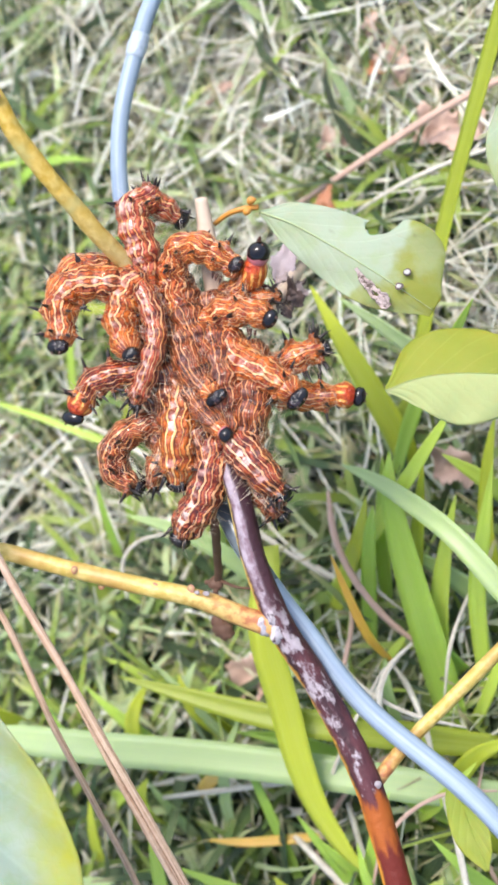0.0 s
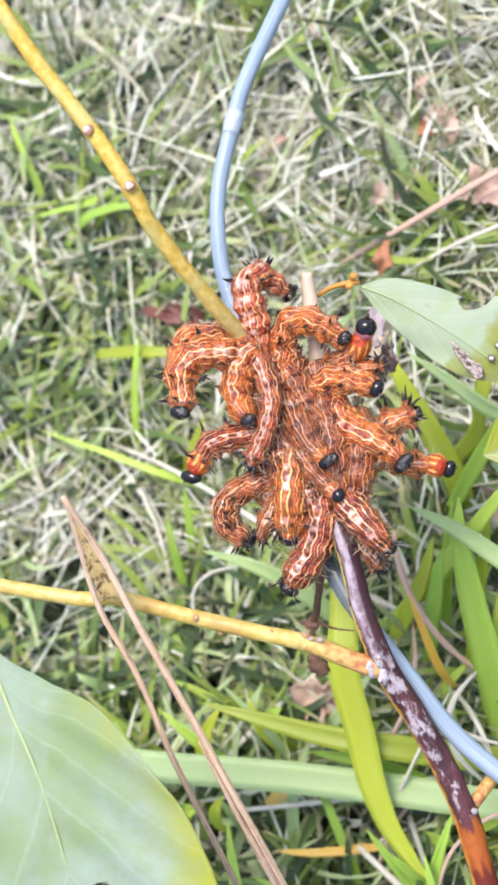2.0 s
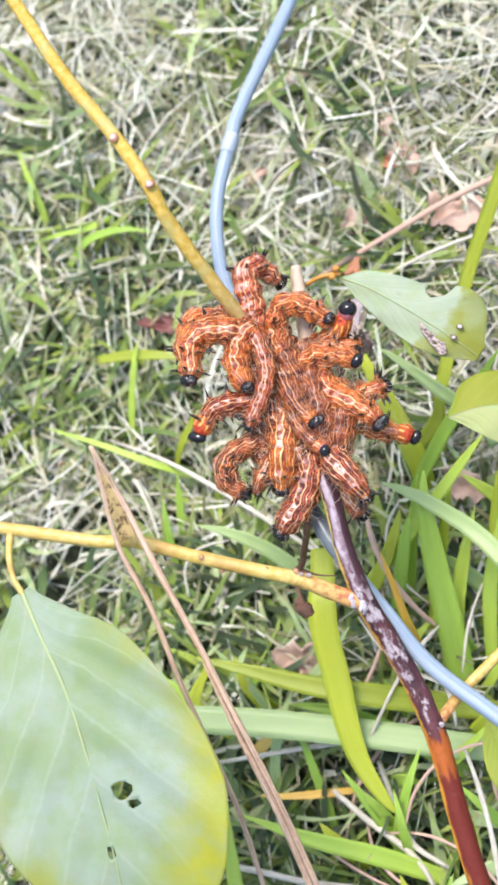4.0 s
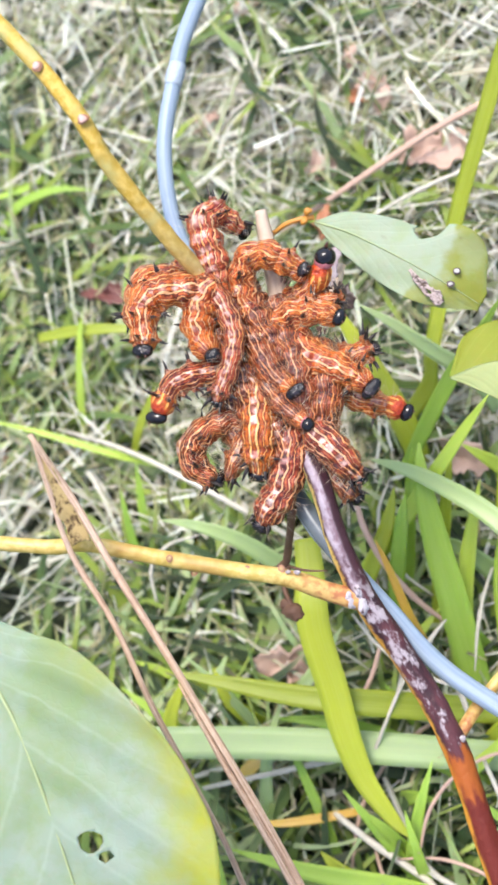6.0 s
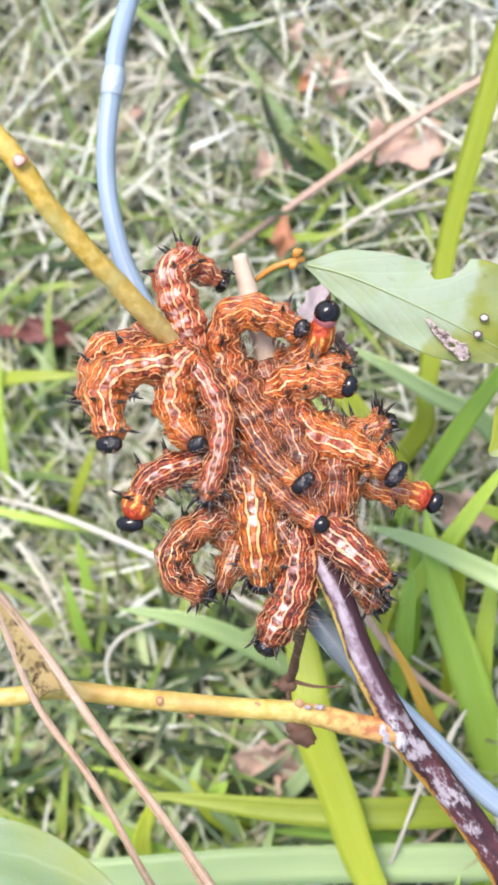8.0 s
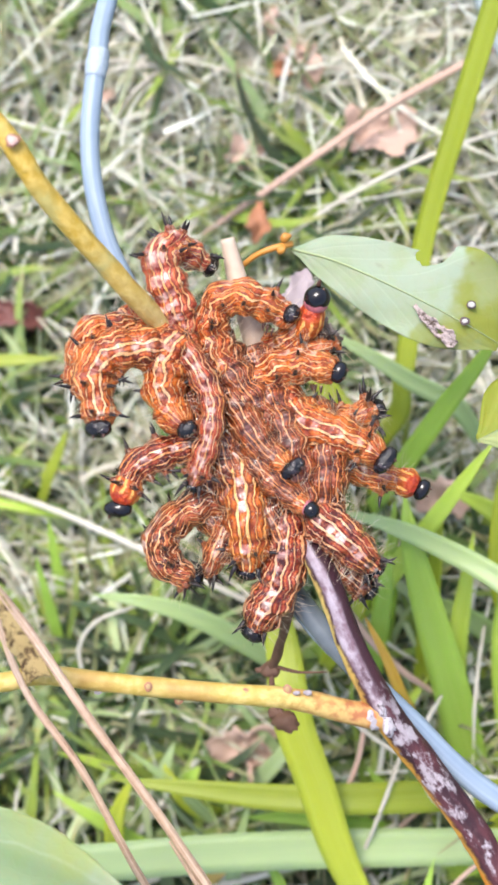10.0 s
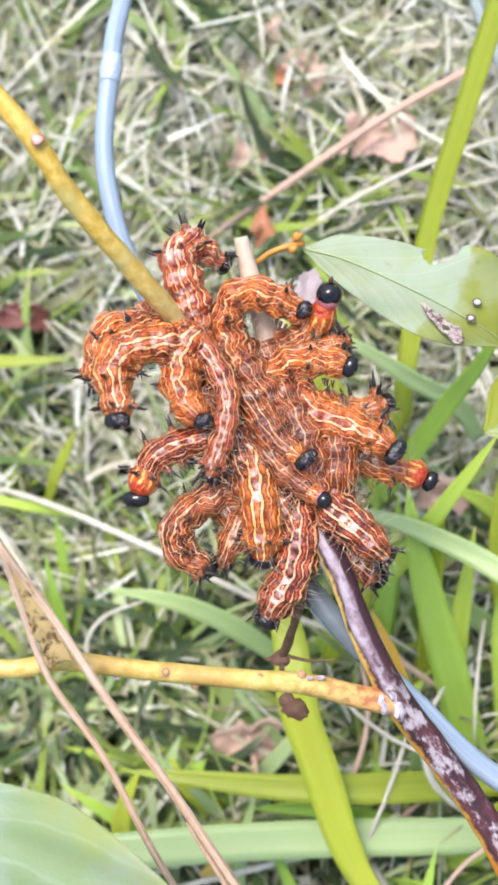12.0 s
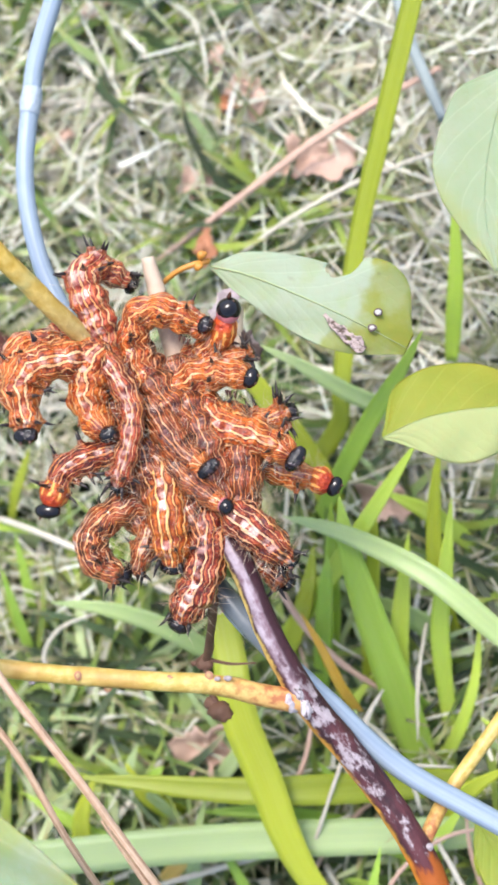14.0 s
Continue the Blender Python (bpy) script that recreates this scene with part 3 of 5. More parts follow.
def grass():
    rng = np.random.default_rng(4)
    u = rng.uniform

    def field(n, box):
        return u(box[0], box[1], n), u(box[2], box[3], n)

    near = (-0.25, 0.22, -0.22, 0.28)

    # flattened dry thatch in two layers, thick behind, thinner in front
    def lay(name, count, low, high, wide, long, gaps, label):
        x, y = field(count, near)
        keep = patch_value(x, y, 26, 3.0) * 1.1 + patch_value(x, y, 75, 8.0) * gaps + np.clip((y + 0.02) * 8, -0.55, 0.4) + np.clip((y - 0.03) * 7, 0, 0.45) + u(-0.15, 0.15, len(x)) > -0.08
        x, y = x[keep], y[keep]
        n = len(x)
        lie = patch_value(x, y, 12, 21.0) * 5
        root = np.stack([x, y, u(low, high, n)], 1)
        made = blades_mesh(name, (root, lie + u(-1.5, 1.5, n) + np.where(u(0, 1, n) < 0.5, 0, 3.14), long[0] + long[1] * u(0, 1, n) ** 2, wide * (0.3 + 0.7 * u(0, 1, n) ** 2), u(-0.06, 0.13, n), u(-1.1, 1.1, n), u(0, 0.13, n)), DRY)
        tagged(made, label, "dry grass", kind="stuff")

    lay("dry_grass", 9500, 0.0005, 0.005, 0.0038, (0.012, 0.04), 1.5, "pale dry mown grass matted on the soil")
    lay("loose_straw", 15000, 0.003, 0.016, 0.0016, (0.016, 0.06), 1.2, "loose pale straw lying over the matted grass")

    # short living grass in tufts
    x, y = field(14000, near)
    keep = patch_value(x, y, 17, 9.0) + u(-0.25, 0.25, len(x)) - np.clip((y - 0.02) * 5.0, -0.2, 0.5) > 0.02
    x, y = x[keep], y[keep]
    tufts = [(-153.8, 78.0, 0.0), (-134.4, 85.2, -0.0), (-138.7, 59.0, 0.0), (-120.4, 70.6, 0.0), (-150.9, 39.0, 0.0), (-123.9, 40.6, 0.0), (-102.0, 41.8, 0.0), (-140.9, 22.6, 0.0), (-108.1, 14.5, 0.0), (-144.4, 5.5, 0.0), (-107.1, 58.4, -0.0), (-49.3, 125.8, 0.0), (-146.6, 113.6, 0.0), (-20.5, 66.6, 0.0), (-5.9, 75.3, 0.0), (-52.1, -43.8, 0.0), (-75.6, -50.3, 0.0), (-11.1, -55.9, 0.0), (13.7, -16.1, 0.0), (27.6, -24.0, 0.0), (-24.4, -121.2, 0.0), (15.0, -45.0, 0.0), (30.0, -60.0, 0.0), (45.0, -45.0, 0.0), (10.0, -80.0, 0.0), (35.0, -95.0, 0.0), (55.0, -80.0, 0.0), (50.0, -20.0, 0.0)]
    tx = np.concatenate([np.array(p[0]) * 0.001 + rng.normal(0, 0.008, 80) for p in tufts])
    ty = np.concatenate([np.array(p[1]) * 0.001 + rng.normal(0, 0.008, 80) for p in tufts])
    x, y = np.concatenate([x, tx]), np.concatenate([y, ty])
    n = len(x)
    root = np.stack([x, y, u(0.0, 0.008, n)], 1)
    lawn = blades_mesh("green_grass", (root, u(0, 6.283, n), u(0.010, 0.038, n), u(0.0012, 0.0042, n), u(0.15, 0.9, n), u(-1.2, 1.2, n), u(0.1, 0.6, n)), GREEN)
    tagged(lawn, "short green grass growing through the straw", "grass", kind="stuff")
    # the same lawn further out, coarser
    far_r, far_a = 0.2 + 2.6 * u(0, 1, 26000) ** 2.0, u(0, 6.283, 26000)
    x, y = far_r * np.cos(far_a), far_r * np.sin(far_a)
    keep = (x < near[0]) | (x > near[1]) | (y < near[2]) | (y > near[3])
    x, y = x[keep], y[keep]
    n = len(x)
    root = np.stack([x, y, u(0.0, 0.01, n)], 1)
    far = blades_mesh("outer_grass", (root, u(0, 6.283, n), u(0.03, 0.09, n), u(0.002, 0.006, n), u(0.0, 0.8, n), u(-1, 1, n), u(0.1, 0.5, n)), DRY, 4)
    far.data.materials.append(GREEN)
    blade_of = np.tile(np.arange(n * 4) // 4, 3)
    far.data.polygons.foreach_set("material_index", (blade_of % 5 != 0).astype(np.int32))
    tagged(far, "mixed dry lawn grass further away", "grass", kind="stuff")


grass()


def strap(name, points, width, material, label, category="grass blade", group="broad grass blades", fold=0.25, up=(0, 0, 1), taper=3.2, steps=8):
    """One broad grass blade: a folded strip with thickness, tapered to its tip (last point)."""
    line = smooth_line(mm(points), steps)
    fr, n = frames_along(line, up), len(line)
    bm = bmesh.new()
    uv = bm.loops.layers.uv.verify()
    rings = []
    for i, p in enumerate(line):
        t, s, nn = fr[i]
        k = i / (n - 1)
        w = width * 0.0005 * (1 - k**taper * 0.97) * (0.75 + 0.25 * min(1, k * 4))
        th = 0.00012
        ring = []
        for q, h in ((-1, fold), (-0.5, fold * 0.42), (0, 0), (0.5, fold * 0.42), (1, fold)):
            ring.append(bm.verts.new(p + s * (q * w) + nn * (h * w + th)))
        for q, h in ((1, fold), (0.5, fold * 0.42), (0, 0), (-0.5, fold * 0.42), (-1, fold)):
            ring.append(bm.verts.new(p + s * (q * w * 0.98) + nn * (h * w - th)))
        rings.append(ring)
    cross = (0, 0.25, 0.5, 0.75, 1, 1, 0.75, 0.5, 0.25, 0)
    for i in range(n - 1):
        for k in range(10):
            j = (k + 1) % 10
            f = bm.faces.new((rings[i][k], rings[i][j], rings[i + 1][j], rings[i + 1][k]))
            for loop, (kk, ii) in zip(f.loops, ((k, i), (j, i), (j, i + 1), (k, i + 1))):
                loop[uv].uv = (cross[kk], ii / (n - 1))
    bm.faces.new(rings[0][::-1])
    bm.faces.new(rings[-1])
    blade = tagged(link_mesh(name, bm, material), label, category, group)
    rib = tube([p + f[2] * 0.00006 for p, f in zip(line, fr)], lambda i, m, a: width * 0.00001 * (1 - (i / m) ** taper * 0.9), 6, up)
    part("midrib", rib, material, blade)
    return blade


def leaf_blade(points, widths, material, parent, holes=(), bites=(), cup=0.15, wave=0.05, up=(0, 0, 1), name="leaf_blade", label="", nu=36, ragged=0.0, quilt=0.006):
    """A leaf surface along a midrib. widths: half widths (left, right) in mm along it; holes and bites: (u, v, radius u, radius v) with u from -1 to 1."""
    line = smooth_line(mm(points), 14)
    fr, n = frames_along(line, up), len(line)
    bm = bmesh.new()
    uv = bm.loops.layers.uv.verify()

    def half(k, side):
        x = k * (len(widths) - 1)
        i = min(int(x), len(widths) - 2)
        f = x - i
        p0, p1, p2, p3 = (widths[max(0, min(len(widths) - 1, i + o))][side] for o in (-1, 0, 1, 2))
        w = 0.5 * (2 * p1 + (p2 - p0) * f + (2 * p0 - 5 * p1 + 4 * p2 - p3) * f * f + (3 * p1 - p0 - 3 * p2 + p3) * f**3)
        return max(w, 0.2) * 0.001

    rows = []
    for i, p in enumerate(line):
        t, s, nn = fr[i]
        k = i / (n - 1)
        row = []
        for j in range(nu + 1):
            q = 2 * j / nu - 1
            w = half(k, 0 if q < 0 else 1)
            if ragged:
                w *= 1 + ragged * noise.noise((k * 7 + points[0][0], 3 if q < 0 else 9, points[0][1])) + ragged * 0.6 * noise.noise((k * 19, q > 0, points[0][0]))
            lift = cup * w * abs(q) ** 1.3 + wave * w * math.sin(k * 17 + q * 4) * q * q + quilt * w * math.cos((k * 6 - abs(q) * 2.2) * 6.283)
            if ragged:
                lift += w * ragged * 0.7 * noise.noise((q * 1.7 + points[0][0], k * 4, 1.5))
            row.append((bm.verts.new(p + s * (q * w) + nn * lift), q, k))
        rows.append(row)

    def inside(q, k):
        """The hole that holds (q, k), with how deep it lies in it (below 1)."""
        for hu, hv, ru, rv in (*holes, *bites):
            a = math.atan2((k - hv) / rv, (q - hu) / ru)
            e = 1 + 0.16 * math.sin(3 * a + hu * 9) + 0.1 * math.sin(5 * a + hv * 20)
            d = (((q - hu) / ru) ** 2 + ((k - hv) / rv) ** 2) / e
            if d < 1:
                return hu, hv, d
        return None

    places = [[v.co.copy() for v, _, _ in row] for row in rows]

    def surface(q, k):
        x, y = max(0.0, min(nu - 1e-6, (q + 1) * nu / 2)), max(0.0, min(n - 1 - 1e-6, k * (n - 1)))
        j, i = int(x), int(y)
        low = places[i][j].lerp(places[i][j + 1], x - j)
        return low.lerp(places[i + 1][j].lerp(places[i + 1][j + 1], x - j), y - i)

    for i in range(n - 1):
        for j in range(nu):
            c = (rows[i][j], rows[i][j + 1], rows[i + 1][j + 1], rows[i + 1][j])
            if all(inside(q, k) for _, q, k in c):
                continue
            f = bm.faces.new([v for v, _, _ in c])
            for loop, (_, q, k) in zip(f.loops, c):
                loop[uv].uv = (0.5 + q / 2, k)
    # draw the ragged rim out to the edge of each hole
    for row in rows:
        for v, q, k in row:
            hit = inside(q, k) if v.link_faces else None
            if hit and hit[2] > 1e-4:
                g = 1 / math.sqrt(hit[2])
                v.co = surface(hit[0] + (q - hit[0]) * g, hit[1] + (k - hit[1]) * g)
    bmesh.ops.delete(bm, geom=[v for v in bm.verts if not v.link_faces], context="VERTS")
    ob = part(name, bm, material, parent, label)
    thick = ob.modifiers.new("thickness", "SOLIDIFY")
    thick.thickness, thick.offset = 0.00028, -1
    return ob, line, fr


def rod(name, points, radii, material, parent=None, label="", category="", group="", sides=10, steps=6, rough=0.04):
    """A stalk with radii (mm) given at its points."""
    line = smooth_line(mm(points), steps)

    def r(i, n, a):
        x = i / (n - 1) * (len(radii) - 1)
        j = min(int(x), len(radii) - 2)
        base = radii[j] + (radii[j + 1] - radii[j]) * (x - j)
        p = line[i] * 260
        return 0.001 * base * (1 + rough * noise.noise((p.x + 2 * math.cos(a), p.y + 2 * math.sin(a), p.z)))

    bm = tube(line, r, sides)
    if parent:
        return part(name, bm, material, parent, label)
    return tagged(link_mesh(name, bm, material), label, category, group)


# ---------------------------------------------------------------- shrub branch
branch = thing("shrub_branch", "purple-barked shrub branch with yellow tip and side twig", "branch")
STEM = [(63.2, -157.4, 62.0), (52.2, -124.2, 74.0), (42.5, -100.4, 82.0), (32.2, -73.8, 90.0)] + [(21.4, -57.0, 95.0), (13.6, -46.1, 101.0), (7.4, -33.9, 105.0), (1.5, -19.4, 107.0), (-11.1, -2.8, 103.0), (-19.1, 10.2, 106.0), (-23.8, 18.9, 113.0), (-29.7, 26.5, 125.0), (-39.3, 38.4, 139.0), (-44.7, 47.1, 145.0)] + [(-54.9, 58.3, 147.0), (-69.2, 71.8, 149.0), (-82.8, 87.0, 151.0), (-98.6, 105.5, 154.0)]
rod("stem", STEM, [2.8, 2.8, 2.8, 2.75, 2.75, 2.8, 2.45, 2.3, 2.0, 1.9, 1.9, 1.9, 1.85, 1.85, 1.8, 1.8, 1.75, 1.7], BARK, branch, sides=18, steps=10, rough=0.1)
SIDE = [(13.6, -46.2, 101.0), (7.5, -45.4, 104.0), (-1.8, -43.2, 108.0), (-14.9, -42.3, 112.0), (-29.0, -41.2, 116.0), (-43.8, -39.8, 121.0), (-51.8, -41.2, 124.0)] + [(-75.0, -41.1, 127.0), (-88.5, -41.7, 130.0), (-103.8, -42.9, 133.0)]
side_branch = rod("side_branch", SIDE, [2.6, 2.15, 1.9, 1.8, 1.75, 1.7, 1.65, 1.6, 1.6, 1.55], TWIG, branch, "yellow side twig with small bud scars", sides=16, steps=10, rough=0.08)


def knob(name, at, axis, radii, material, parent, label=""):
    bm = ball(Vector(at) * 0.001, axis, [r * 0.001 for r in radii], segs=14, rings=10)
    for v in bm.verts:
        v.co += (v.co - Vector(at) * 0.001) * 0.45 * noise.noise(v.co * 900)
    return part(name, bm, material, parent, label)


for p, size in [((11.2, -46.0, 102.7), 2.4), ((13.9, -47.2, 102.7), 2.2), ((12.9, -44.7, 102.9), 2.2)]:
    knob("fork_knot", p, (1, 0.3, 0.2), (size, size, size * 0.5), FLAKED, branch, "pale flaked knot at the fork")
for p in [(34.3, -73.6, 91.0)]:
    knob("leaf_node", p, (1, 0.5, 0), (0.8, 0.7, 1.3), SCAR_PALE, branch, "pale scarred leaf node")
for p in [(-42.8, 45.9, 147.0), (-53.7, 56.9, 149.2)]:
    knob("bud_scar", p, (0.2, 0.2, 1), (1.35, 1.2, 0.5), SCAR, branch, "red-brown rim of a bud scar")
    knob("scar_middle", (p[0], p[1], p[2] + 0.45), (0.2, 0.2, 1), (0.9, 0.8, 0.35), SCAR_PINK, branch, "pinkish middle of a bud scar")
for p in [(-25.9, -41.3, 117.0), (-9.9, -42.2, 112.0), (3.9, -44.1, 107.3), (-3.0, -41.4, 110.0), (-21.5, -43.7, 113.0)]:
    scar = knob("bud_scar", p, (0.1, 0.0, 1), (0.85, 0.8, 0.22), SCAR, side_branch, "red-brown ring of a bud scar")
    knob("scar_middle", (p[0], p[1], p[2] + 0.16), (0.1, 0.0, 1), (0.42, 0.4, 0.16), HUSK, side_branch, "pale middle of a bud scar")
for p, size in [((0.6, -41.9, 110.0), 0.45), ((-1.4, -42.0, 110.4), 0.35), ((-34.6, -42.6, 117.2), 0.4)]:
    knob("white_scale", p, (1, 0.1, 0.2), (size, size * 0.8, size * 1.7), SCAR_PALE, side_branch, "whitish crust on the twig")

rod("side_branch", [(33.1, -73.5, 88.0), (38.2, -63.6, 84.0), (49.8, -47.7, 82.0), (62.1, -30.2, 80.0)], [1.5, 1.4, 1.4, 1.3], TWIG, branch, "yellow side twig", sides=14, rough=0.08)

# the broad leaf on its stalk at the end of the side twig
big_leaf = rod("leaf_stalk", [(-75.2, -41.7, 127.0), (-72.6, -48.5, 130.0), (-69.8, -53.7, 131.0), (-66.5, -57.2, 131.0)], [1.0, 0.8, 0.75, 0.8], TWIG, branch, "short leaf stalk")
BIG = [(-66.9, -56.6, 131.0), (-58.6, -67.4, 132.5), (-50.2, -78.0, 133.0), (-42.8, -91.1, 132.0), (-37.1, -104.2, 129.5), (-31.6, -118.5, 126.0), (-28.3, -131.8, 121.0), (-26.4, -144.8, 115.0)]
big_blade, rib_line, rib_frames = leaf_blade(BIG, [(2.5, 3), (11, 15), (20, 22), (27, 26), (31.5, 27), (32.5, 26), (27, 20), (15, 11), (0.5, 0.5)], LEAF_BIG, branch, holes=[(-0.2, 0.555, 0.085, 0.022), (-0.27, 0.59, 0.06, 0.011), (0.02, 0.68, 0.045, 0.017), (-0.62, 0.44, 0.035, 0.006)], cup=0.1, wave=0.04, name="broad_leaf", label="broad pale green leaf with holes and a yellowing tip", nu=60, quilt=0.013)
rod("midrib", BIG, [0.7, 0.5, 0.4, 0.32, 0.26, 0.2, 0.14, 0.08], RIB, big_blade, "pale midrib", sides=8, steps=14)

# ---------------------------------------------------------------- blue-grey cane behind
cane = thing("cane", "smooth blue-grey waxy cane with a pale ring joint", "cane")
CANE_LINE = [(-35.4, 140.6, 82.0), (-37.8, 119.0, 88.0)] + [(-44.0, 88.9, 94.0), (-45.0, 76.3, 96.0), (-45.6, 59.7, 97.0), (-42.6, 44.9, 98.0), (-37.1, 32.6, 99.0), (-19.9, 2.7, 98.0), (-4.0, -25.4, 97.0), (5.8, -36.8, 95.0), (16.4, -47.0, 93.0), (30.1, -59.5, 90.0)] + [(53.8, -72.9, 88.0), (72.0, -88.1, 84.0)]
rod("cane_stem", CANE_LINE, [1.9, 1.9, 1.9, 1.95, 1.85, 1.85, 1.9, 2.0, 2.1, 2.1, 2.1, 2.1, 2.1, 2.1], CANE, cane, sides=18, steps=10, rough=0.03)
JOINT = [(-44.7, 78.9, 96.0), (-44.9, 76.2, 96.2), (-45.1, 73.3, 96.4)]
rod("ring_joint", JOINT, [2.0, 2.25, 2.05], CANE_RING, cane, "whitish ring joint", sides=18, steps=6, rough=0.12)

# no separate sleeve: a dark skin over the cane paints the shade there
rod("shaded_stretch", [(-6.5, -22.4, 97.6), (-2.3, -27.4, 97.2), (1.8, -32.3, 96.6), (7.1, -38.0, 95.5)], [2.1, 2.2, 2.2, 2.15], CANE_SHADED, cane, "stretch of the cane painted dark for the shade on it", sides=18, rough=0.03)

# ---------------------------------------------------------------- bitten leaf on a stub twig
stub = thing("stub_twig", "bleached broken twig carrying one bitten grey-green leaf", "twig")
rod("twig", [(-10.4, 17.3, 104.0), (-12.0, 24.2, 106.0), (-14.4, 32.4, 107.0), (-15.7, 38.3, 108.5)], [2.2, 2.1, 1.8, 1.3], PALE_TWIG, stub, "bleached broken twig end")
rod("leaf_stalk", [(-14.0, 34.1, 104.0), (-10.7, 36.1, 105.0), (-7.3, 37.3, 105.0), (-4.8, 38.2, 103.5)], [0.5, 0.55, 0.6, 0.6], ORANGE_STALK, stub, "orange-brown leaf stalk")
for p in [(-5.6, 39.0, 105.5), (-6.5, 36.8, 105.0)]:
    knob("stalk_knob", p, (1, 0.5, 0.2), (0.8, 0.7, 1.0), ORANGE_STALK, stub, "swollen orange stalk joint")
BITTEN = [(-4.8, 37.4, 102.5), (2.6, 35.4, 101.5), (11.3, 31.7, 100.0), (19.7, 27.7, 98.0), (27.0, 24.0, 95.5), (32.2, 21.3, 92.0)]
leaf_blade(BITTEN, [(0.5, 0.5), (3.8, 3.2), (5.8, 5.0), (7.4, 6.3), (8.8, 7.0), (12.8, 7.0), (13.2, 5.6), (10.8, 3.4), (3.0, 1.5)], LEAF_GREY, stub, bites=[(-1.0, 0.54, 0.36, 0.055), (-0.92, 0.51, 0.2, 0.04)], cup=-0.12, wave=0.06, name="bitten_leaf", label="grey-green bitten leaf, its tip painted olive past the bend in the light", nu=60)
leaf_blade([(17.1, 27.3, 99.6), (20.0, 24.2, 98.9), (22.5, 22.2, 98.0), (24.5, 20.5, 96.8)], [(0.3, 0.3), (0.8, 0.7), (1.1, 1.2), (1.5, 1.3), (0.7, 0.8)], DRY_PATCH, stub, holes=[(0.1, 0.55, 0.4, 0.09)], cup=0.1, wave=0.3, nu=16, ragged=0.5, name="dry_patch", label="dry brown eaten patch on the leaf")
for p in [(27.3, 27.8, 96.8), (26.1, 24.7, 97.2)]:
    knob("dark_ring", p, (0, 0.2, 1), (0.95, 0.85, 0.3), CRISP, stub, "dark rim of a small leaf scar")
    knob("pale_scar", (p[0], p[1], p[2] + 0.25), (0, 0.2, 1), (0.6, 0.5, 0.25), SCAR_WHITE, stub, "whitish leaf scar")
rod("midrib", [(x, y, z + 0.12) for x, y, z in BITTEN], [0.25, 0.2, 0.16, 0.12, 0.1, 0.06], RIB, stub, "pale midrib", sides=8, steps=10)

# other leaves beside it
olive = thing("olive_leaf", "folded olive-green leaf on a grass stalk", "leaf")
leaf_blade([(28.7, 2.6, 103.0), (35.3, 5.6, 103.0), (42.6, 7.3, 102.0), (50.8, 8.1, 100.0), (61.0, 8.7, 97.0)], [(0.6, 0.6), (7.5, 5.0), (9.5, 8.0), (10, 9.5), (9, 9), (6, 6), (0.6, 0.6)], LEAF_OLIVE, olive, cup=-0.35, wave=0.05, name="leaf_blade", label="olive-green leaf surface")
rod("midrib", [(28.7, 2.6, 103.0), (35.3, 5.6, 103.0), (42.6, 7.3, 102.0), (50.8, 8.1, 100.0), (61.0, 8.7, 97.0)], [0.2, 0.16, 0.12, 0.06], LEAF_OLIVE, olive, "slender midrib", sides=6, steps=10)
pale = thing("pale_leaf", "pale green rounded leaf hanging over the straw", "leaf")
leaf_blade([(53.4, 77.5, 92.0), (50.4, 67.8, 91.0), (48.1, 57.9, 90.0), (47.6, 48.0, 89.0), (49.5, 36.8, 88.0)], [(0.6, 0.6), (7, 8), (10, 10), (10, 10.5), (8, 8.5), (4, 4), (0.5, 0.5)], LEAF_PALE, pale, cup=0.1, wave=0.05, name="leaf_blade", label="pale leaf surface")
rod("midrib", [(53.4, 77.5, 92.0), (50.4, 67.8, 91.0), (48.1, 57.9, 90.0), (47.6, 48.0, 89.0), (49.5, 36.8, 88.0)], [0.2, 0.16, 0.12, 0.06], LEAF_PALE, pale, "slender midrib", sides=6, steps=10)

# ---------------------------------------------------------------- broad grass blades
G = "broad green grass blade standing over the lawn"
strap("grass_blade", [(-10.0, 2.0, 3.0)] + [(6.4, 15.3, 24.0), (9.3, 24.6, 34.0)] + [(14.5, 53.0, 44.0), (23.0, 76.0, 59.0), (32.0, 99.0, 74.0), (42.0, 124.0, 91.0), (54.0, 152.0, 108.0), (62.0, 172.0, 116.0)], 6.0, BLADE_OLIVE, "tall yellow-green grass blade standing upright", taper=7, fold=0.08)
strap("grass_blade", [(58.9, -45.4, 45.0), (45.5, -33.4, 52.0), (31.4, -21.3, 55.0), (16.3, -13.4, 52.0), (5.3, -9.3, 47.0), (-3.4, -6.9, 42.0)], 5.2, BLADE_LIGHT, "light green pointed grass blade")
strap("grass_blade", [(26.0, -73.6, 5.0), (22.7, -58.3, 15.0), (19.0, -40.9, 30.0), (15.5, -26.9, 40.0), (12.5, -13.3, 48.0), (11.1, -3.4, 50.0)], 8.5, BLADE, G)
strap("grass_blade", [(-15.8, -29.0, 50.0), (-13.4, -38.5, 52.0), (-12.4, -45.5, 52.5), (-11.0, -53.5, 50.0), (-7.1, -65.5, 45.0), (-3.9, -77.7, 39.0), (0.2, -88.2, 33.0), (6.9, -97.2, 28.0), (11.5, -101.7, 25.0)], 8.6, BLADE_YELLOW, "yellow-green grass blade bending down beneath the branch", fold=0.03, taper=4.5)
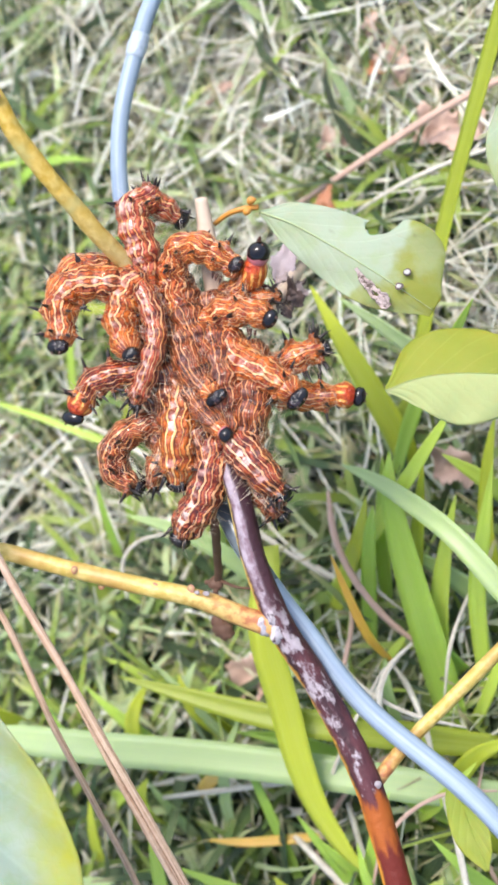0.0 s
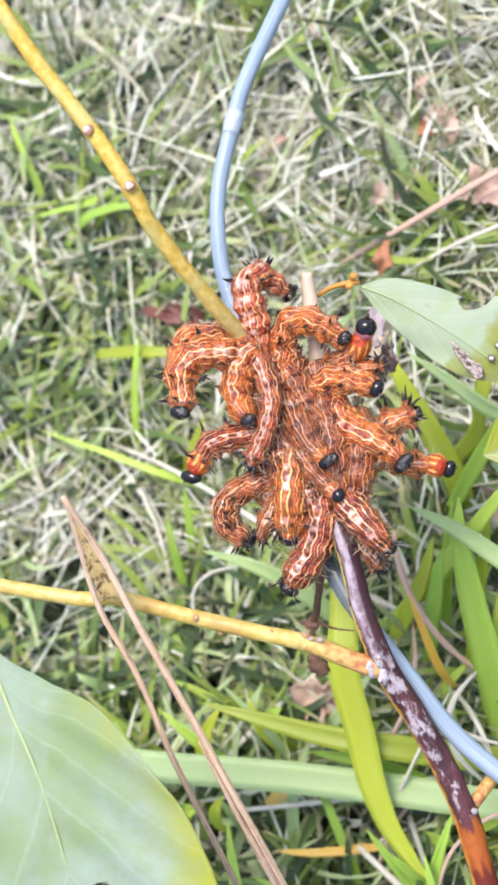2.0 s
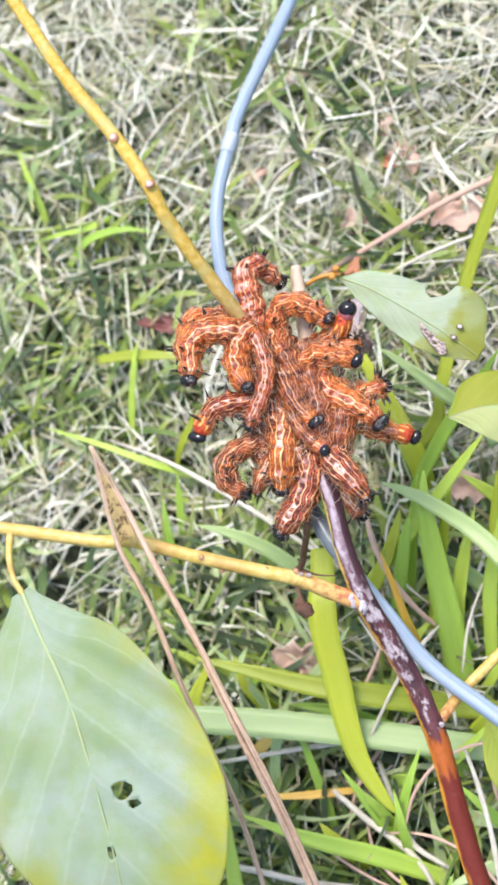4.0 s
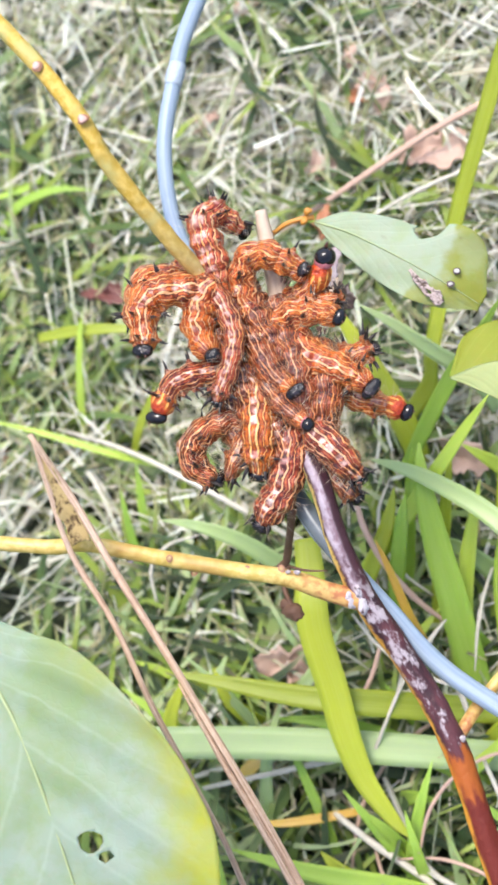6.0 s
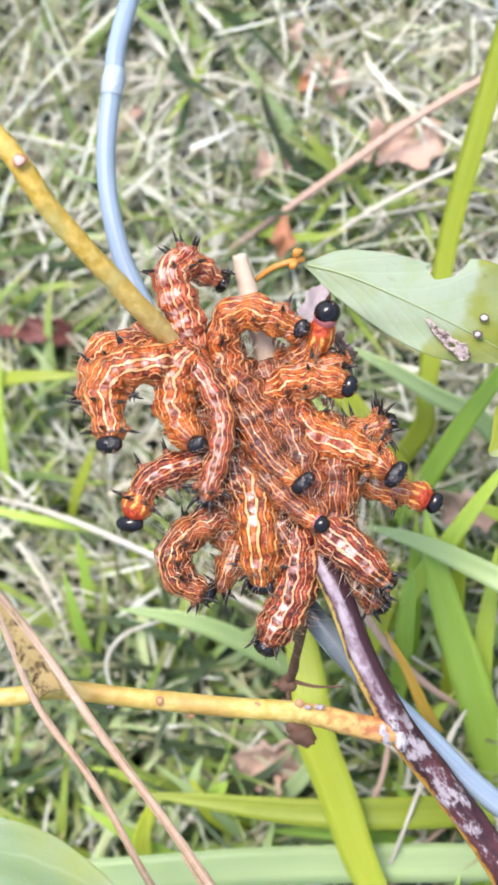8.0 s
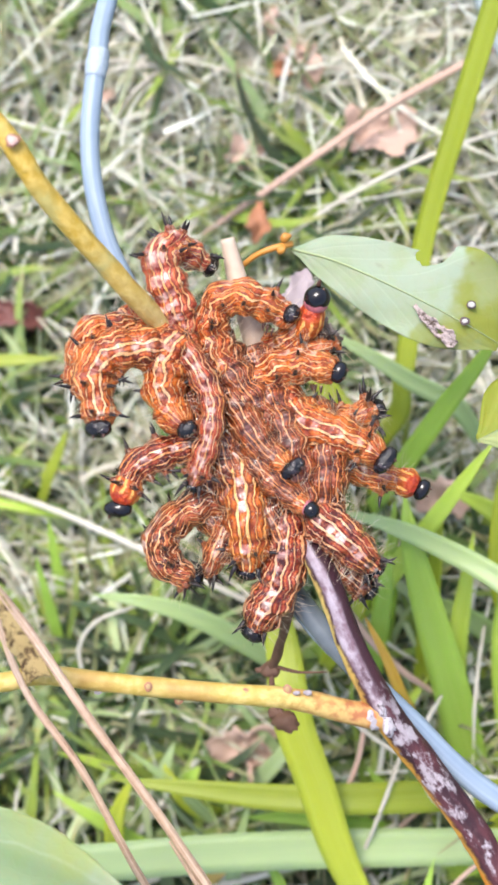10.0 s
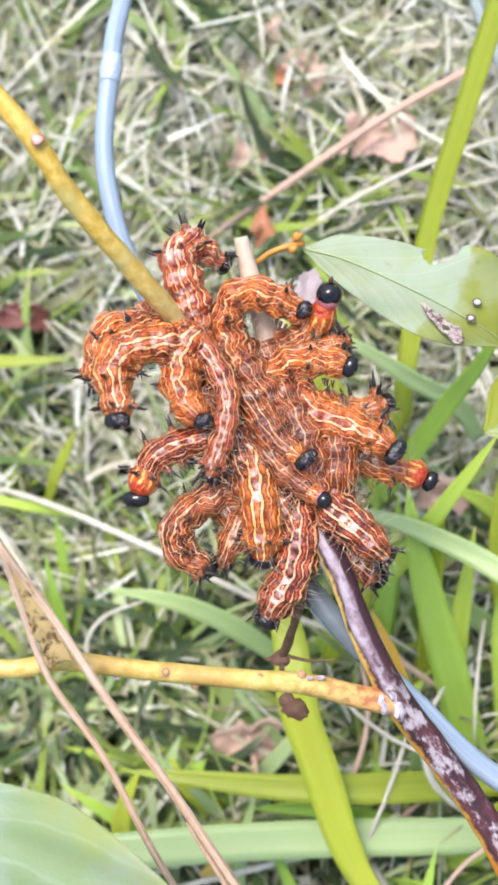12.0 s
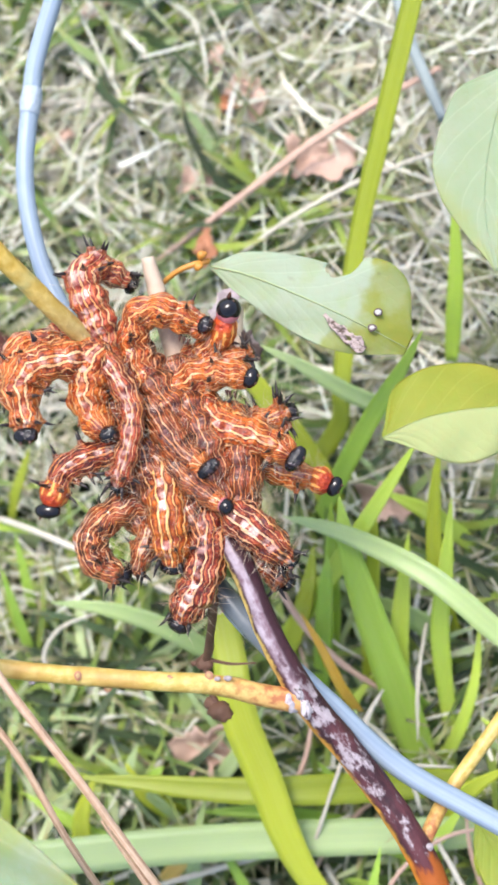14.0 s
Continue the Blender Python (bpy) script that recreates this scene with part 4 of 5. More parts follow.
strap("grass_blade", [(36.0, -67.5, 14.0), (22.0, -68.0, 24.0), (2.0, -68.5, 36.0), (-16.0, -68.5, 41.0), (-34.0, -67.0, 45.0), (-51.3, -65.5, 47.0)], 7.2, BLADE_OLIVE, "yellow-green grass blade lying level")
strap("grass_blade", [(54.0, -77.5, 14.0), (28.0, -79.0, 24.0), (-4.0, -80.0, 32.0), (-30.0, -81.5, 38.0), (-55.0, -84.0, 42.0), (-80.0, -86.0, 44.0), (-98.0, -88.0, 42.0)], 8.4, BLADE_PALE, "light green grass blade lying level", taper=9, fold=0.08)
strap("grass_blade", [(-17.3, -43.0, 20.0), (-26.7, -35.4, 32.0), (-36.5, -29.9, 40.0), (-47.1, -27.1, 44.0), (-58.3, -26.0, 44.0)], 5.0, BLADE_LIGHT, "pale green grass blade under the cluster")
strap("grass_blade", [(-111.0, 27.2, 22.0), (-95.1, 28.4, 28.0), (-82.8, 28.7, 30.0), (-72.1, 29.3, 28.0)], 3.6, BLADE_OLIVE, "bright green grass blade over the straw")
strap("grass_blade", [(25.4, 10.9, 22.0), (20.4, 17.5, 34.0), (11.2, 21.9, 42.0), (1.9, 27.2, 48.0), (-7.4, 31.8, 50.0)], 4.6, BLADE_LIGHT, "pale teal grass blade behind the twig")
strap("grass_blade", [(-1.2, -5.9, 10.0), (9.8, 4.1, 35.0), (18.9, 13.4, 52.0), (26.8, 21.9, 62.0), (32.6, 29.1, 70.0)], 5.0, BLADE, G)
strap("grass_blade", [(3.3, -5.4, 8.0), (2.1, 2.5, 18.0), (-2.0, 11.1, 27.0), (-6.6, 18.9, 34.0), (-11.9, 27.1, 40.0), (-17.8, 35.7, 44.0)], 7.6, BLADE_YELLOW, "broad yellow-green grass blade behind the cluster", fold=0.06)
strap("grass_blade", [(12.0, -51.2, 30.0), (10.7, -45.5, 45.0), (7.8, -36.5, 55.0), (4.0, -29.1, 58.0)], 2.6, BLADE_ORANGE, "withered orange-yellow grass blade tip")
strap("grass_blade", [(-76.3, -41.9, 6.0), (-74.6, -33.3, 18.0), (-74.1, -25.3, 28.0), (-74.8, -17.5, 34.0)], 3.2, BLADE, G)
strap("grass_blade", [(-81.8, -3.8, 10.0), (-76.9, 2.0, 20.0), (-72.4, 7.7, 26.0), (-69.6, 12.2, 30.0)], 3.0, BLADE_OLIVE, "olive grass blade beside the cluster")
strap("grass_blade", [(-12.4, -38.4, 14.0), (2.8, -25.3, 34.0), (12.8, -14.4, 46.0), (23.5, -2.0, 58.0), (30.8, 6.6, 66.0)], 4.8, BLADE, G)
strap("grass_blade", [(-31.5, -151.7, 10.0), (-34.4, -131.1, 25.0), (-37.4, -111.2, 36.0), (-40.3, -94.9, 42.0)], 5.0, BLADE, G)
strap("grass_blade", [(25.8, -118.1, 12.0), (7.0, -114.3, 24.0), (-12.3, -112.3, 32.0), (-33.2, -108.8, 36.0)], 6.0, BLADE, G)
strap("grass_blade", [(33.6, 31.3, 20.0), (36.0, 42.1, 34.0), (37.5, 52.9, 44.0), (37.7, 62.4, 52.0)], 4.0, BLADE, G)
strap("grass_blade", [(47.6, -127.7, 12.0), (22.0, -129.3, 20.0), (-4.2, -131.0, 26.0), (-24.8, -132.8, 28.0)], 6.0, BLADE_YELLOW, "yellow-green grass blade lying level")
strap("grass_blade", [(30.9, -57.2, 10.0), (30.8, -33.2, 30.0), (33.7, -18.3, 42.0), (36.0, -4.0, 50.0)], 4.4, BLADE, G)

strap("grass_blade", [(-11.4, -110.3, 8.0), (-14.3, -100.4, 16.0), (-18.7, -87.6, 26.0), (-23.4, -77.4, 32.0)], 3.2, BLADE, G)
strap("grass_blade", [(14.1, -116.7, 8.0), (6.1, -106.0, 18.0), (-0.1, -97.8, 26.0), (-6.2, -91.2, 30.0)], 3.4, BLADE, G)
strap("grass_blade", [(8.7, -79.6, 14.0), (1.2, -76.8, 22.0), (-12.5, -74.6, 26.0), (-26.5, -74.9, 28.0)], 5.0, BLADE, G)
strap("grass_blade", [(28.4, -87.1, 10.0), (12.4, -80.5, 22.0), (2.6, -79.5, 26.0)], 5.0, BLADE, G)
strap("grass_blade", [(2.2, -39.1, 10.0), (5.7, -27.2, 28.0), (7.7, -15.2, 40.0), (9.0, -4.6, 48.0)], 4.2, BLADE, G)
strap("grass_blade", [(37.5, -12.7, 14.0), (28.5, -5.6, 28.0), (19.0, -1.1, 36.0)], 4.5, BLADE, G)
strap("grass_blade", [(32.4, -34.0, 10.0), (29.6, -19.0, 25.0), (30.6, -3.6, 36.0), (33.0, 8.6, 44.0)], 4.0, BLADE_YELLOW, "yellow-green grass blade among others")
strap("grass_blade", [(49.2, -107.6, 16.0), (39.0, -112.5, 22.0), (28.4, -119.1, 24.0)], 5.0, BLADE_LIGHT, "light green grass blade lying level")
strap("grass_blade", [(-5.2, -97.3, 14.0), (-21.2, -101.6, 20.0), (-33.3, -103.4, 22.0)], 2.6, BLADE_ORANGE, "withered orange-yellow grass blade tip")
strap("grass_blade", [(-38.3, -92.5, 18.0), (-31.5, -86.6, 24.0), (-24.0, -78.9, 28.0)], 4.0, BLADE_ORANGE, "withered orange-yellow grass blade tip")
strap("grass_blade", [(-99.7, -0.5, 6.0), (-97.2, 10.8, 18.0), (-94.7, 24.0, 28.0), (-93.1, 32.8, 32.0)], 2.6, BLADE, G)
strap("grass_blade", [(-72.8, -7.0, 10.0), (-86.5, -5.1, 18.0), (-106.4, -0.8, 22.0), (-126.3, 2.6, 22.0)], 2.4, BLADE, G)
strap("grass_blade", [(-76.5, -26.4, 8.0), (-75.6, -18.2, 16.0), (-75.4, -8.3, 24.0)], 3.0, BLADE, G)
strap("grass_blade", [(-118.6, 87.7, 6.0), (-123.1, 75.3, 16.0), (-133.6, 70.3, 20.0), (-146.3, 68.1, 16.0)], 2.8, BLADE, G)
strap("grass_blade", [(-137.7, 57.0, 6.0), (-125.3, 68.2, 18.0), (-111.2, 72.5, 22.0), (-100.4, 73.0, 20.0)], 3.0, BLADE, G)
strap("grass_blade", [(-143.1, 68.2, 4.0), (-143.9, 78.8, 16.0), (-150.1, 91.3, 22.0), (-154.0, 99.0, 24.0)], 2.8, BLADE, G)

strap("grass_blade", [(-0.1, -47.9, 12.0), (3.8, -34.3, 30.0), (6.6, -23.2, 42.0), (7.7, -16.0, 46.0)], 4.6, BLADE, G)
strap("grass_blade", [(20.7, -59.9, 10.0), (20.5, -40.1, 24.0), (22.7, -25.1, 34.0), (25.2, -10.7, 40.0)], 5.0, BLADE, G)
strap("grass_blade", [(-10.4, -41.7, 14.0), (-3.1, -32.1, 28.0), (1.7, -22.0, 36.0), (3.4, -13.5, 40.0)], 5.0, BLADE_YELLOW, "yellow-green grass blade among others")
strap("grass_blade", [(11.5, -48.8, 10.0), (14.5, -31.5, 28.0), (17.1, -16.9, 40.0), (18.9, -4.0, 48.0)], 4.2, BLADE_YELLOW, "yellow-green grass blade among others")

rng = random.Random(11)
for x0, y0 in [(rng.uniform(0, 1), rng.uniform(0, 1)) for _ in range(88)]:
    if rng.random() < 0.72:
        x, y = 0.0 + 115 * x0, -30 - 140 * y0
    else:
        x, y = -120 + 90 * x0, -130 + 60 * y0
    a, size = rng.uniform(0.2, 2.9), rng.uniform(28, 60)
    lean = rng.uniform(0.25, 0.75)
    bend = rng.uniform(-0.5, 0.5)
    pts = [(x + size * lean * k * math.cos(a + bend * k), y + size * lean * k * math.sin(a + bend * k), 2 + size * (k - 0.5 * k * k) * 1.1) for k in (0, 0.33, 0.66, 1.0)]
    strap("grass_blade", pts, rng.uniform(3.0, 6.0), rng.choice([BLADE, BLADE, BLADE_YELLOW, BLADE_LIGHT]), "green grass blade in the taller tuft", steps=5)

for _ in range(34):
    x, y, z = rng.uniform(-5, 110), rng.uniform(-165, -25), rng.uniform(6, 30)
    a, size, arch = rng.uniform(0, 6.28), rng.uniform(25, 60), rng.uniform(2, 10)
    turn = rng.uniform(-0.8, 0.8)
    pts = [(x + size * (k - 0.5) * math.cos(a + turn * k), y + size * (k - 0.5) * math.sin(a + turn * k), z + arch * math.sin(3.14 * k) + 8 * k) for k in (0, 0.25, 0.5, 0.75, 1.0)]
    thick = rng.uniform(0.45, 0.95)
    rod("long_straw", pts, [thick * 0.6, thick, thick, thick, thick * 0.5], rng.choice([WHITE_STRAW, WHITE_STRAW, PINK_STRAW]), None, "bleached straw tangled among the green blades", "straw", "loose straws", sides=6, steps=4, rough=0.2)

yellow_leaf = thing("yellow_leaf", "small drooping yellow-green leaf", "leaf")
leaf_blade([(41.4, -69.9, 66.0), (44.2, -77.1, 64.0), (46.8, -84.2, 60.0), (49.0, -90.6, 55.0)], [(0.5, 0.5), (3.5, 3.0), (4.2, 4.0), (3.0, 3.4), (0.5, 0.5)], LEAF_LIME, yellow_leaf, cup=0.2, wave=0.05, name="leaf_blade", label="yellow-green leaf surface", nu=20)
rod("midrib", [(41.4, -69.9, 66.0), (44.2, -77.1, 64.0), (46.8, -84.2, 60.0), (49.0, -90.6, 55.0)], [0.2, 0.16, 0.12, 0.06], LEAF_LIME, yellow_leaf, "slender midrib", sides=6, steps=10)

# ---------------------------------------------------------------- dry straws over the lawn
straw = thing("dry_straw", "tan dry grass stalk pair leaning over the twig", "straw")
S1 = [(-48.4, -20.1, 144.0), (-42.6, -30.9, 134.0), (-34.2, -45.5, 126.0), (-23.8, -62.7, 116.0), (-15.1, -78.6, 106.0), (-6.6, -94.2, 96.0), (3.0, -114.6, 82.0), (12.8, -140.4, 64.0)]
S2 = [(-48.0, -20.9, 143.0), (-46.6, -30.2, 136.0), (-43.8, -42.4, 128.0), (-36.1, -55.8, 120.0), (-29.1, -73.0, 110.0), (-22.0, -88.4, 100.0), (-14.9, -105.5, 88.0), (-6.2, -135.7, 68.0)]
rod("stalk", S1, [0.6, 0.8, 0.85, 0.85, 0.9, 0.9, 0.9, 0.9], STRAW, straw, sides=8, rough=0.12)
rod("stalk", S2, [0.5, 0.65, 0.65, 0.7, 0.7, 0.7, 0.7, 0.7], STRAW, straw, sides=8, rough=0.12)
rod("stalk", [(-22.2, -67.5, 114.0), (-14.7, -82.5, 104.0), (-8.1, -94.4, 97.0), (0.3, -112.1, 85.0), (8.6, -133.0, 70.0)], [0.2, 0.7, 0.75, 0.8, 0.8], STRAW, straw, sides=8, rough=0.12)
leaf_blade([(-48.0, -20.5, 143.2), (-45.6, -27.5, 137.2), (-43.6, -33.5, 132.2), (-41.6, -39.6, 127.2)], [(0.3, 0.3), (0.9, 1.0), (1.5, 1.6), (2.1, 2.2), (1.8, 2.0)], SHEATH, straw, cup=0.5, wave=0.15, nu=16, ragged=0.25, name="husk", label="yellow-brown mottled sheath between the stalks")
rod("long_straw", [(-42.1, 61.8, 14.0), (-31.4, 67.1, 18.0), (-14.4, 77.1, 22.0), (1.8, 87.3, 24.0), (18.6, 96.6, 24.0), (32.5, 103.9, 22.0)], [0.35, 0.8, 0.95, 1.0, 0.9, 0.7], PINK_STRAW, None, "long pinkish dry straw lying over the lawn", "straw", "loose straws")
rod("long_straw", [(-20.3, 57.5, 24.0), (-10.7, 63.5, 26.0), (-1.4, 68.6, 27.0), (11.4, 75.0, 26.0), (22.9, 79.7, 24.0), (32.6, 83.8, 20.0)], [0.35, 0.5, 0.55, 0.6, 0.55, 0.4], WHITE_STRAW, None, "thin bleached straw arching over the lawn", "straw", "loose straws")
rod("long_straw", [(-106.6, 2.2, 12.0), (-83.0, -3.6, 18.0), (-61.9, -11.5, 20.0), (-33.8, -24.1, 20.0), (-13.3, -34.0, 14.0)], [0.4, 0.7, 0.8, 0.7, 0.4], WHITE_STRAW, None, "thin bleached straw arching over the lawn", "straw", "loose straws")
rod("long_straw", [(-64.1, -46.9, 26.0), (-65.0, -38.4, 30.0), (-60.0, -32.0, 33.0), (-51.0, -28.4, 33.0)], [0.4, 0.5, 0.5, 0.3], WHITE_STRAW, None, "curled bleached straw under the twig", "straw", "loose straws")
rod("long_straw", [(-47.5, -95.7, 20.0), (-25.3, -88.8, 25.0), (-4.7, -82.1, 24.0), (7.8, -75.8, 20.0)], [0.6, 0.8, 0.9, 0.6], WHITE_STRAW, None, "thick bleached straw between the blades", "straw", "loose straws")
rod("long_straw", [(1.2, -87.7, 16.0), (9.4, -100.4, 20.0), (15.9, -109.5, 20.0), (26.2, -114.6, 16.0)], [0.7, 0.9, 0.9, 0.6], WHITE_STRAW, None, "curved bleached straw between the blades", "straw", "loose straws")
rod("long_straw", [(-11.8, -98.3, 16.0), (0.6, -105.1, 18.0), (15.9, -112.9, 18.0), (23.2, -121.8, 14.0)], [0.8, 1.0, 1.0, 0.7], WHITE_STRAW, None, "thick bleached straw between the blades", "straw", "loose straws")
rod("long_straw", [(-51.3, -127.1, 14.0), (-33.0, -125.8, 18.0), (-14.4, -126.2, 18.0), (5.9, -124.7, 14.0)], [0.8, 1.0, 1.0, 0.7], WHITE_STRAW, None, "thick bleached straw between the blades", "straw", "loose straws")
rod("grey_stalk", [(21.6, 126.6, 22.0), (25.5, 110.0, 30.0), (30.5, 96.1, 36.0), (34.7, 84.8, 40.0)], [1.5, 1.5, 1.4, 1.2], GREY_ROD, None, "smooth grey dead stalk", "stalk")

# small dead twig under the cluster
dead = thing("dead_twig", "small dry brown twig with a withered bud", "twig")
rod("twig", [(-4.2, -27.4, 102.0), (-7.0, -33.0, 93.0), (-10.4, -38.6, 84.0), (-13.6, -39.6, 83.0)], [1.0, 0.9, 0.85, 0.5], DRY_TWIG, dead, rough=0.35)
rod("twig", [(-10.4, -38.6, 84.0), (-5.2, -39.6, 85.0), (0.4, -39.4, 86.0)], [0.45, 0.3, 0.15], DRY_TWIG, dead, rough=0.2)
for p, size in [((-10.8, -39.4, 83.6), 1.5), ((-7.8, -49.0, 82.5), 2.1), ((-9.6, -47.6, 82.0), 1.4)]:
    knob("bud", p, (1, -0.3, 0.2), (size, size * 0.85, size * 1.25), DRY_TWIG, dead, "withered brown bud")
rod("twig", [(-10.6, -39.2, 84.0), (-10.2, -44.0, 83.0), (-8.2, -48.2, 82.5)], [0.6, 0.6, 0.7], DRY_TWIG, dead, rough=0.35)


withered = thing("withered_flower", "withered grey-brown flower head with ragged bracts", "flower")
rod("stalk", [(-5.8, 35.1, 74.0), (-4.9, 30.3, 80.0), (-2.8, 23.6, 90.0), (-2.4, 16.7, 98.0)], [0.9, 1.5, 1.5, 1.2], PALE_TWIG, withered, "pale withered stalk", rough=0.25)
for k, (tip, tall) in enumerate(zip([(-1.7, 28.4, 82.0), (1.1, 25.1, 86.0), (2.5, 20.9, 90.0), (-3.7, 28.5, 88.0), (1.2, 17.9, 92.0)], (2.0, 1.6, 1.8, 1.5, 1.7))):
    foot = [(-2.8, 23.6, 90.0)][0]
    mid = [(a + b) / 2 + 0.8 * (k % 3 - 1) for a, b in zip(foot, tip)]
    leaf_blade([foot, mid, tip], [(0.4, 0.4), (tall, tall * 0.8), (tall * 0.8, tall), (0.3, 0.3)], WITHERED if k % 2 else CRISP, withered, cup=0.6, wave=0.3, nu=12, ragged=0.8, name="bract", label="ragged dark bract")

leaf_blade([(-7.4, 26.1, 82.0), (-7.0, 30.6, 82.0), (-6.8, 35.4, 80.0), (-6.2, 39.0, 78.0)], [(1.0, 1.0), (2.2, 2.4), (2.6, 2.6), (1.8, 2.0), (0.4, 0.4)], BRACT_SKIN, withered, cup=0.5, wave=0.2, nu=18, ragged=0.5, name="bract", label="pale lilac-grey papery bract")

# ---------------------------------------------------------------- fallen leaves
def fallen(points, half, material, label, cup=0.5):
    t = thing("dead_leaf", label, "dead leaf", "fallen leaves")
    leaf_blade(points, [(0.4, 0.4), (half * 0.8, half * 0.6), (half, half), (half * 0.7, half * 0.9), (0.4, 0.4)], material, t, cup=cup, wave=0.25, nu=18, ragged=0.75)


fallen([(-38.2, 81.6, 9.0), (-32.0, 82.2, 11.0), (-25.3, 81.1, 9.0)], 3.0, DEAD_LEAF, "pinkish-brown curled dead leaf on the straw")
fallen([(-9.4, 83.2, 12.0), (-2.2, 84.8, 15.0), (4.4, 86.8, 14.0), (6.7, 93.2, 11.0)], 6.0, DEAD_LEAF, "broad pinkish dead leaf on the straw")
fallen([(-37.1, -67.5, 10.0), (-31.7, -62.3, 13.0), (-26.3, -60.7, 13.0), (-23.5, -64.1, 10.0)], 5.5, DEAD_LEAF, "pinkish-brown dead leaf between green blades")
fallen([(-22.0, 112.7, 8.0), (-20.1, 107.6, 10.0), (-19.0, 104.7, 8.0)], 3.0, DEAD_LEAF, "small pale dead leaf on the straw")
fallen([(-27.9, 57.6, 20.0), (-25.8, 62.0, 24.0), (-27.1, 67.3, 22.0)], 2.2, RUST_LEAF, "rusty curled dead leaf")
fallen([(-103.1, 42.7, 14.0), (-92.8, 42.4, 17.0), (-84.6, 41.5, 15.0), (-81.2, 40.6, 12.0)], 3.2, WINE_LEAF, "dark wine-coloured dead leaf")
fallen([(10.7, -4.5, 16.0), (16.8, -2.9, 20.0), (23.0, -4.1, 16.0)], 4.5, DEAD_LEAF, "pinkish dead leaf under the blades")
fallen([(-67.0, 129.4, 6.0), (-60.4, 131.7, 8.0), (-54.5, 130.5, 6.0)], 3.0, DEAD_LEAF, "small pale dead leaf on the straw")
fallen([(-110.4, 60.0, 6.0), (-103.1, 60.5, 8.0), (-96.1, 59.4, 6.0)], 2.2, RUST_LEAF, "rusty curled dead leaf")
fallen([(-132.4, -6.3, 6.0), (-125.0, -5.1, 8.0), (-119.3, -5.8, 6.0)], 2.4, RUST_LEAF, "rusty curled dead leaf")

fallen([(-66.4, 131.8, 8.0), (-60.9, 132.4, 11.0), (-56.7, 129.6, 8.0)], 2.6, DEAD_LEAF, "small pinkish dead leaf on the straw")
fallen([(-20.6, 111.2, 9.0), (-15.8, 104.2, 12.0), (-17.1, 98.5, 9.0)], 2.6, DEAD_LEAF, "narrow pinkish dead leaf on the straw")
fallen([(-75.0, 94.2, 8.0), (-70.1, 97.1, 10.0), (-67.8, 100.9, 8.0)], 2.0, DEAD_LEAF, "small pinkish dead leaf on the straw")
fallen([(-30.0, 120.6, 9.0), (-26.6, 115.9, 12.0), (-26.1, 111.9, 9.0)], 1.8, DEAD_LEAF, "small pinkish dead leaf on the straw")
fallen([(-28.0, 106.1, 8.0), (-23.6, 103.4, 10.0), (-21.0, 105.3, 8.0)], 2.2, RUST_LEAF, "small rusty dead leaf")
# a burst of bleached straws on the lawn
burst = [(-52.7, 105.0, 12.0)][0]
for tip in [(-80.6, 107.5, 8.0), (-40.3, 107.1, 8.0), (-66.8, 91.3, 9.0), (-67.3, 119.1, 10.0), (-43.7, 101.0, 8.0), (-74.2, 103.2, 9.0), (-47.1, 91.1, 8.0), (-55.2, 120.2, 10.0), (-43.2, 116.6, 9.0), (-58.9, 90.5, 8.0)]:
    mid = [(a + b) / 2 for a, b in zip(burst, tip)]
    rod("long_straw", [burst, (mid[0], mid[1], mid[2] + 4), tip], [0.35, 0.5, 0.2], WHITE_STRAW, None, "bleached straw in a star-shaped burst", "straw", "loose straws", sides=6, rough=0.1)

# ---------------------------------------------------------------- caterpillars
SPACING = 0.0043


